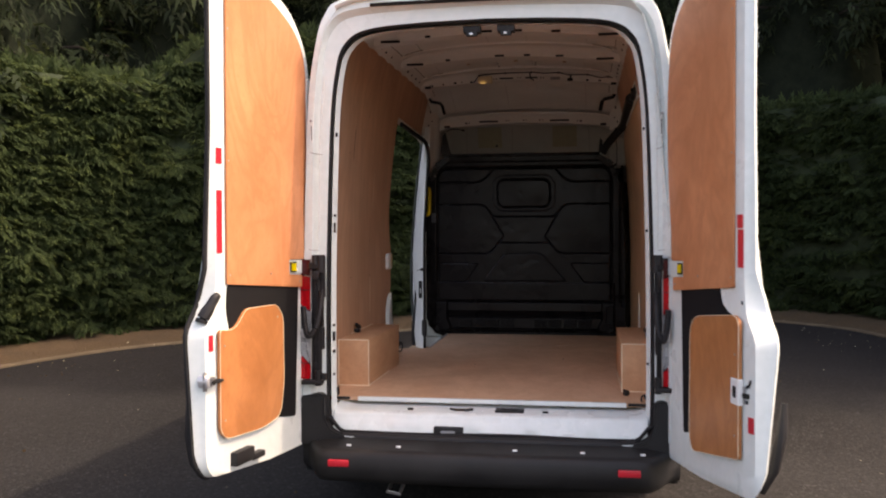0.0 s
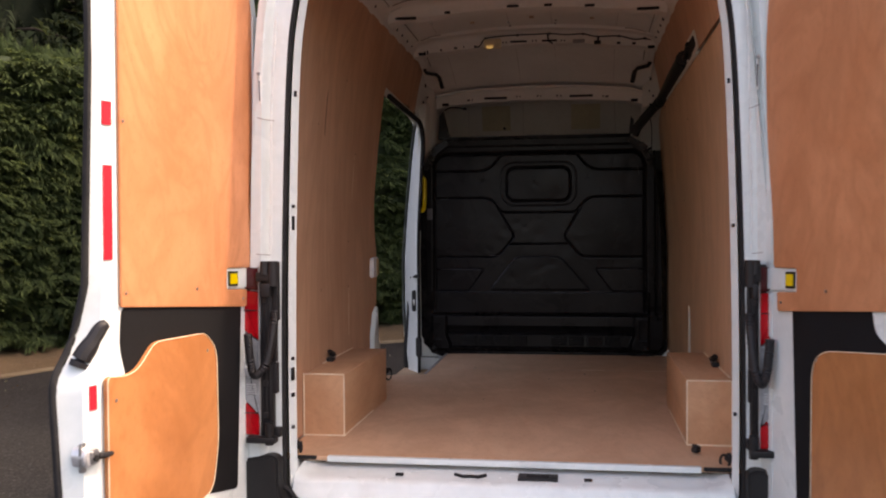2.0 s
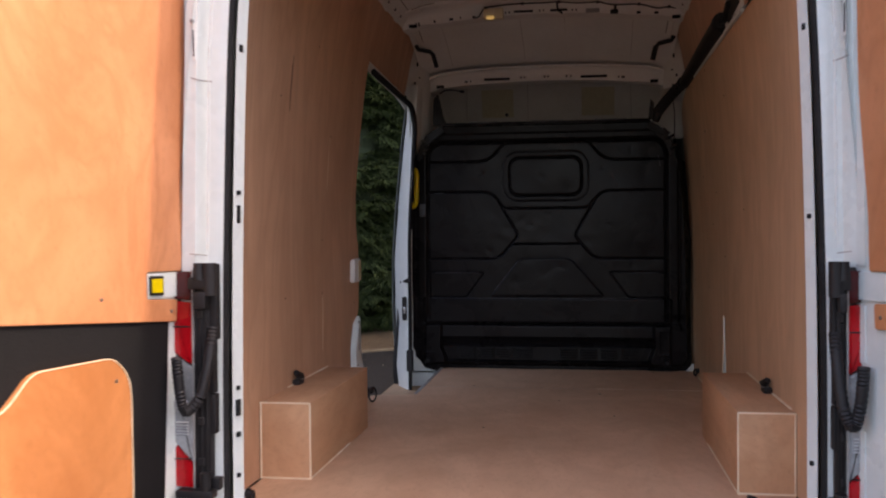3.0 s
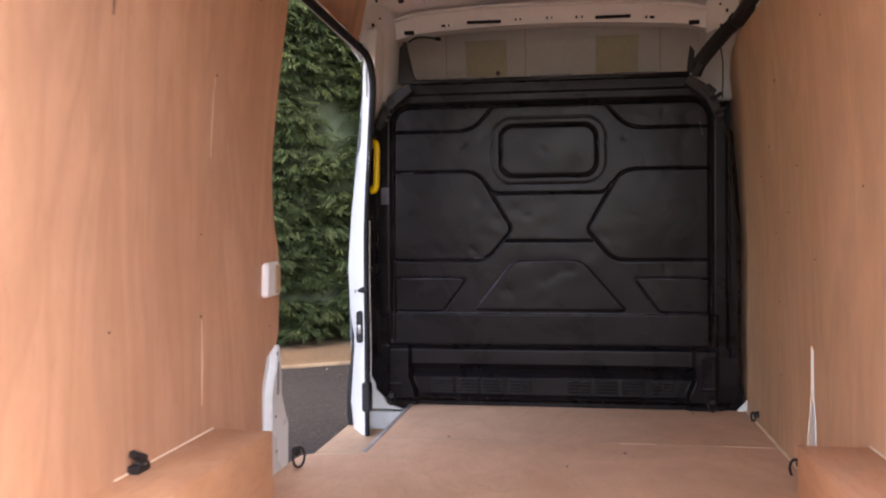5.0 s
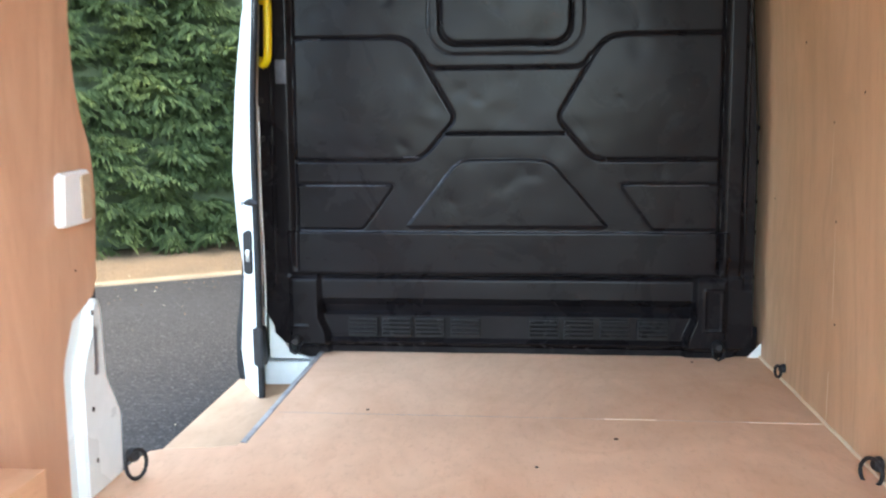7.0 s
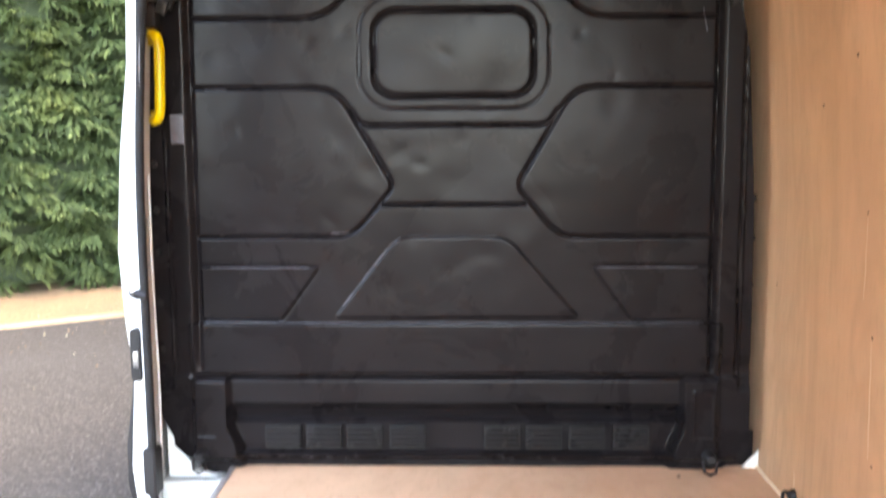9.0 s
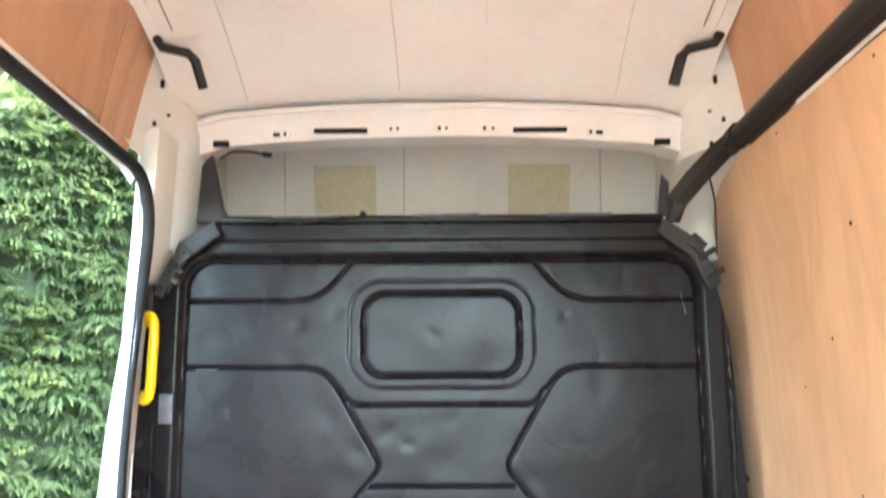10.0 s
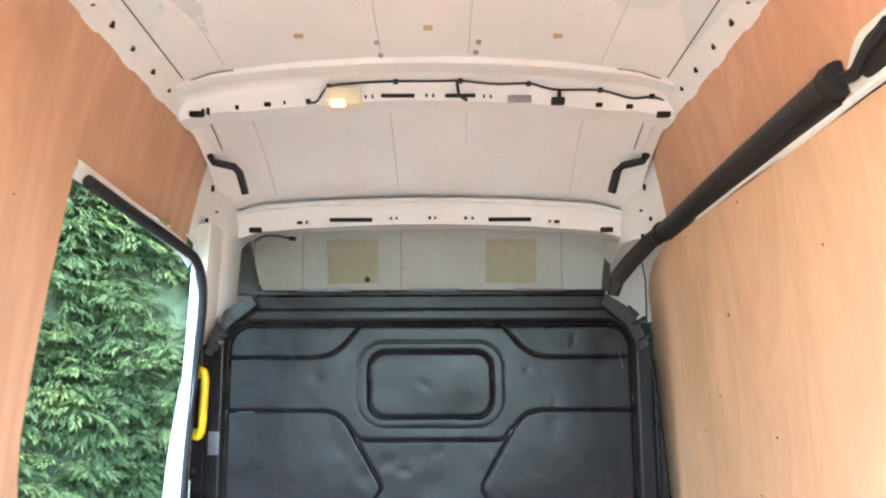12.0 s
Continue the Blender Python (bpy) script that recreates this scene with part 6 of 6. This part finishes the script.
def cant_rail(side):
    """Painted rail between wall lining and roof, with punched slots and a scalloped foot."""
    rings, gap = [], []
    for y in np.linspace(0.30, 2.99, 150):
        zt = roof_z(0.68, y)
        wave = 0.006 * float(smoothstep(0.2, 0.7, math.sin(y * 2 * math.pi / 0.24)))
        rings.append([(side * 0.748, y, 2.505), (side * 0.735, y, 2.519 - wave), (side * 0.727, y, 2.537 - wave), (side * 0.702, y, min(2.585, zt - 0.012)), (side * 0.692, y, min(2.592, zt - 0.006)), (side * 0.676, y, zt + 0.004)])
        gap.append((side * 0.674, y, zt - 0.002))
    rail = part("cant_rail", loft(rings), PRIMER, van, "pale painted roof rail with punched slots", smooth=40)
    for y0, y1 in ((0.50, 0.86), (1.14, 1.66), (1.92, 2.50), (2.78, 2.96)):
        part("rail_joint", tube([p for p in gap if y0 < p[1] < y1], 0.0022, 5), SEAMDARK, rail)
    for i, y in enumerate((0.62, 0.76, 0.90, 1.22, 1.36, 1.52, 1.94, 2.06, 2.20, 2.36, 2.50, 2.84, 2.95)):
        x, z = side * 0.7165, 2.556
        part("slot", box(x - 0.005, x + 0.005, y - 0.007, y + 0.007, z - 0.014, z + 0.009, 0.002, 1), HOLE, rail)
    for y0, y1 in ((1.95, 2.10), (2.18, 2.38), (2.44, 2.62), (2.80, 2.90)):
        part("lining_gap", tube([(side * 0.738, y, 2.530 + 0.002 * math.sin(y * 13)) for y in np.linspace(y0, y1, 10)], 0.0035, 5), RUBBER, rail)
    return rail


for sd in (-1, 1):
    cant_rail(sd)


def front_pillar(side):
    """Painted inner pillar between the lining and the over-cab space."""
    rings = []
    for z in np.linspace(1.98, 2.56, 14):
        k = lerp_table([(1.98, 0.0), (2.2, 0.02), (2.4, 0.045), (2.56, 0.075)], z)
        w = wall_x(z)
        a, c = (0.0, 0.0) if side < 0 or z > 2.24 else (0.36, 0.32)
        lim = 0.776 if side < 0 and z < 2.21 else 1.0           # stays inside the doorway seal
        y0, y1 = (3.06, 3.065) if lim < 1 else (2.95, 3.03 + c)
        rings.append([(side * min(w + 0.012, lim), y0, z), (side * min(w + 0.006, lim), y1, z), (side * min(w + (0.004 if a else -0.012), lim), 3.08 + a, z), (side * min(w - 0.020, lim), 3.12 + a, z),
                      (side * (0.735 - k * 0.7), 3.22 + 0.85 * a, z), (side * (0.70 - 0.3 * k), 3.30 + 0.75 * a, z), (side * (0.72 - 0.3 * k), 3.60, z), (side * (0.72 - 0.3 * k), 3.84, z)])
    p = part("inner_pillar", loft(rings), PRIMER, van, "pale painted inner pillar", smooth=50)
    for y, z, w, h in ((3.06, 2.40, 0.006, 0.016), (3.055, 2.29, 0.005, 0.010), (3.07, 2.22, 0.006, 0.014), (3.13, 2.24, 0.007, 0.018), (3.06, 2.48, 0.006, 0.014), (3.11, 2.33, 0.004, 0.006)):
        x = side * (0.772 - lerp_table([(1.98, 0.0), (2.2, 0.02), (2.4, 0.045), (2.56, 0.075)], z) - (y - 3.06) * 0.25)
        part("slot", box(x - 0.005, x + 0.005, y - w * 0.7, y + w * 0.7, z - h * 0.7, z + h * 0.7, 0.002, 1), HOLE, p)
    # stepped black foam between pillar and roof
    path = [(side * 0.724, 2.965, 2.538), (side * 0.719, 2.97, 2.49), (side * 0.706, 2.975, 2.468), (side * 0.640, 2.985, 2.455), (side * 0.624, 2.995, 2.438), (side * 0.610, 3.03, 2.375)]
    part("foam_strip", tube(path, 0.0145, 6, flat=0.8), BLACK, van, "black foam strip bent round the pillar head")
    if side > 0:
        part("thin_cable", tube([(0.735, 3.18, 2.16), (0.742, 3.17, 2.10), (0.742, 3.17, 2.02), (0.74, 3.17, 1.95)], 0.003, 5), BLACK, van, "thin black cable on the pillar")


for sd in (-1, 1):
    front_pillar(sd)

# over-cab panel with yellowed patches
slope = lambda z: 3.63 + (2.46 - z) * 0.36
over = loft([[(x, slope(z) + 0.02 * (x / 0.7) ** 2, z) for x in np.linspace(-0.80, 0.80, 33)] for z in np.linspace(1.98, 2.50, 12)])
over_cab = part("over_cab_panel", over, CABPANEL, van, "grey-white panel over the cab")
part("roof_skin", loft([[(x, y, z - 0.05 * (x / 0.7) ** 2) for x in np.linspace(-0.80, 0.80, 9)] for y, z in ((3.36, 2.50), (3.5, 2.51), (3.72, 2.50))]), CABPANEL, van)
for x0, x1 in ((-0.42, -0.215), (0.22, 0.425)):
    part("adhesive_patch", prism([(x0, 2.165), (x1, 2.165), (x1, 2.335), (x0, 2.335)], lambda a, c, d: (a, slope(c) + 0.02 * (a / 0.7) ** 2 - d, c), 0.001, 0.005), PATCH, over_cab, "yellowed adhesive patch")
for x in (-0.51, -0.12, 0.52):
    part("panel_crease", tube([(x * (1 + 0.03 * t), slope(2.44 - 0.36 * t) - 0.002 + 0.02 * (x / 0.7) ** 2, 2.44 - 0.36 * t) for t in np.linspace(0, 1, 6)], 0.0025, 5), SEAM, over_cab)
part("grommet", tube([(-0.26, 3.73, 2.18), (-0.26, 3.712, 2.18)], [0.012, 0.009], 8), BLACK, over_cab, "black grommet")
part("cable_end", tube(spline([(-0.64, 3.34, 2.27), (-0.60, 3.32, 2.285), (-0.55, 3.32, 2.285), (-0.51, 3.31, 2.275)], 6), 0.004, 6), BLACK, van, "loose cable end with plug")
part("plug", tube([(-0.51, 3.31, 2.275), (-0.485, 3.31, 2.272)], 0.008, 6), BLACK, van, "cable plug")
part("cab_ear", prism([(-0.67, 2.06), (-0.575, 2.06), (-0.60, 2.10), (-0.635, 2.25), (-0.66, 2.22)], lambda a, c, d: (a, d, c), 3.22, 3.26, 0.004), BLACK, van, "black foam ear beside the bulkhead top")
# added black sheet: the darkness of the unmodelled cab put into its colour
part("cab_blank", box(-0.82, 0.82, 3.86, 3.90, 0.4, 2.5, 0.0), RUBBER, van, "black sheet standing for the unlit cab behind the bulkhead")

# ---- lamp and wiring on the roof bow ----
lz = roof_z(-0.25, 2.66) - 0.085
lamp_body = part("interior_lamp", box(-0.295, -0.19, 2.615, 2.665, lz - 0.008, lz + 0.045, 0.008), LAMPSHELL, van, "small lit interior lamp on the roof bow")
part("lamp_lens", box(-0.278, -0.238, 2.608, 2.635, lz - 0.012, lz + 0.004, 0.005), GLOW, lamp_body, "warm glowing lamp lens")
wire = spline([(-0.345, 2.635, lz + 0.002), (-0.32, 2.63, lz + 0.006), (-0.285, 2.625, lz + 0.048), (-0.20, 2.622, lz + 0.058), (-0.09, 2.62, lz + 0.062), (0.03, 2.62, lz + 0.062), (0.10, 2.62, lz + 0.063), (0.20, 2.62, lz + 0.053),
               (0.30, 2.62, lz + 0.054), (0.345, 2.622, lz + 0.043), (0.39, 2.625, lz + 0.036), (0.51, 2.625, lz + 0.034), (0.60, 2.63, lz + 0.012), (0.66, 2.63, lz + 0.014), (0.72, 2.64, lz + 0.0), (0.745, 2.65, lz - 0.035)], 6)
harness = part("wiring_harness", tube(wire, 0.0038, 6), BLACK, van, "black wiring loom clipped along the roof bow", smooth=60)
for x, dz in ((-0.345, 0.002), (-0.09, 0.062), (0.10, 0.063), (0.30, 0.054), (0.51, 0.034), (0.66, 0.014), (-0.285, 0.048)):
    part("loom_clip", box(x - 0.007, x + 0.007, 2.614, 2.632, lz + dz - 0.006, lz + dz + 0.006, 0.002), BLACK, harness)
part("loom_plug", box(0.365, 0.405, 2.612, 2.64, lz - 0.008, lz + 0.012, 0.005), BLACK, harness, "black connector plug")
part("loom_branch", tube([(0.39, 2.622, lz + 0.036), (0.388, 2.62, lz)], 0.006, 6), BLACK, harness)
part("loom_branch", tube([(0.09, 2.62, lz + 0.06), (0.095, 2.622, lz + 0.02), (0.12, 2.625, lz + 0.004)], 0.005, 6), BLACK, harness)

# ---- cable duct on the driver's side ----
duct = part("cable_duct", tube([(0.777, 1.70, 2.270), (0.777, 2.2, 2.264), (0.780, 2.7, 2.254), (0.780, 3.02, 2.246), (0.768, 3.12, 2.232)], [0.033, 0.031, 0.029, 0.028, 0.028], 14, flat=0.9), DUCT, van, "thick black cable duct along the wall", smooth=60)
part("duct_collar", tube([(0.778, 3.035, 2.246), (0.775, 3.065, 2.242)], 0.034, 10), BLACK, duct)
part("duct_elbow", tube([(0.772, 3.085, 2.243), (0.752, 3.13, 2.224), (0.698, 3.195, 2.165), (0.650, 3.222, 2.105), (0.640, 3.225, 2.052)], [0.030, 0.034, 0.036, 0.033, 0.020], 6, flat=0.8), BLACK, duct, "black angular duct elbow down to the bulkhead", smooth=20)
part("duct_ear", prism([(0.598, 2.066), (0.626, 2.066), (0.632, 2.16), (0.612, 2.185), (0.604, 2.13)], lambda a, c, d: (a, d, c), 3.212, 3.222, 0.003), BLACK, duct)
part("duct_lower", tube([(0.786, 1.69, 2.246), (0.790, 2.3, 2.240), (0.792, 3.02, 2.226)], [0.024, 0.021, 0.018], 10, flat=0.8), BLACK, duct)
part("duct_end", tube([(0.777, 1.70, 2.270), (0.777, 1.668, 2.272)], [0.037, 0.034], 12), BLACK, duct)
part("cable_tail", tube(spline([(0.778, 1.68, 2.272), (0.782, 1.62, 2.262), (0.780, 1.56, 2.285), (0.776, 1.48, 2.297)], 5), 0.013, 8), BLACK, duct)
part("lining_recess", prism(rounded([(1.25, 2.232), (1.655, 2.230), (1.685, 2.265), (1.60, 2.325), (1.27, 2.325)], 0.03), lambda a, c, d: (wall_x(c) - d, a, c), -0.01, 0.001), WHITE, van, "white painted recess round a cut-out")
part("lining_opening", prism(rounded([(1.30, 2.245), (1.60, 2.240), (1.64, 2.272), (1.58, 2.31), (1.32, 2.31)], 0.03), lambda a, c, d: (wall_x(c) - d, a, c), -0.01, 0.0015), HOLE, van, "dark cut-out in the lining")
part("bracket_flap", prism(rounded([(2.075, 0.70), (2.175, 0.70), (2.168, 0.77), (2.136, 0.86), (2.128, 1.02), (2.118, 1.02), (2.112, 0.88), (2.088, 0.80)], 0.004), lambda a, c, d: (wall_x(c) - d, a, c), 0.0, 0.004, 0.001), WHITE, van, "white metal showing through a torn split")
part("split", tube([(wall_x(z) - 0.005, y, z) for y, z in ((2.123, 1.03), (2.124, 0.88), (2.146, 0.80), (2.172, 0.71))], 0.0028, 5), SPLINT, van, "pale torn edge of the lining")
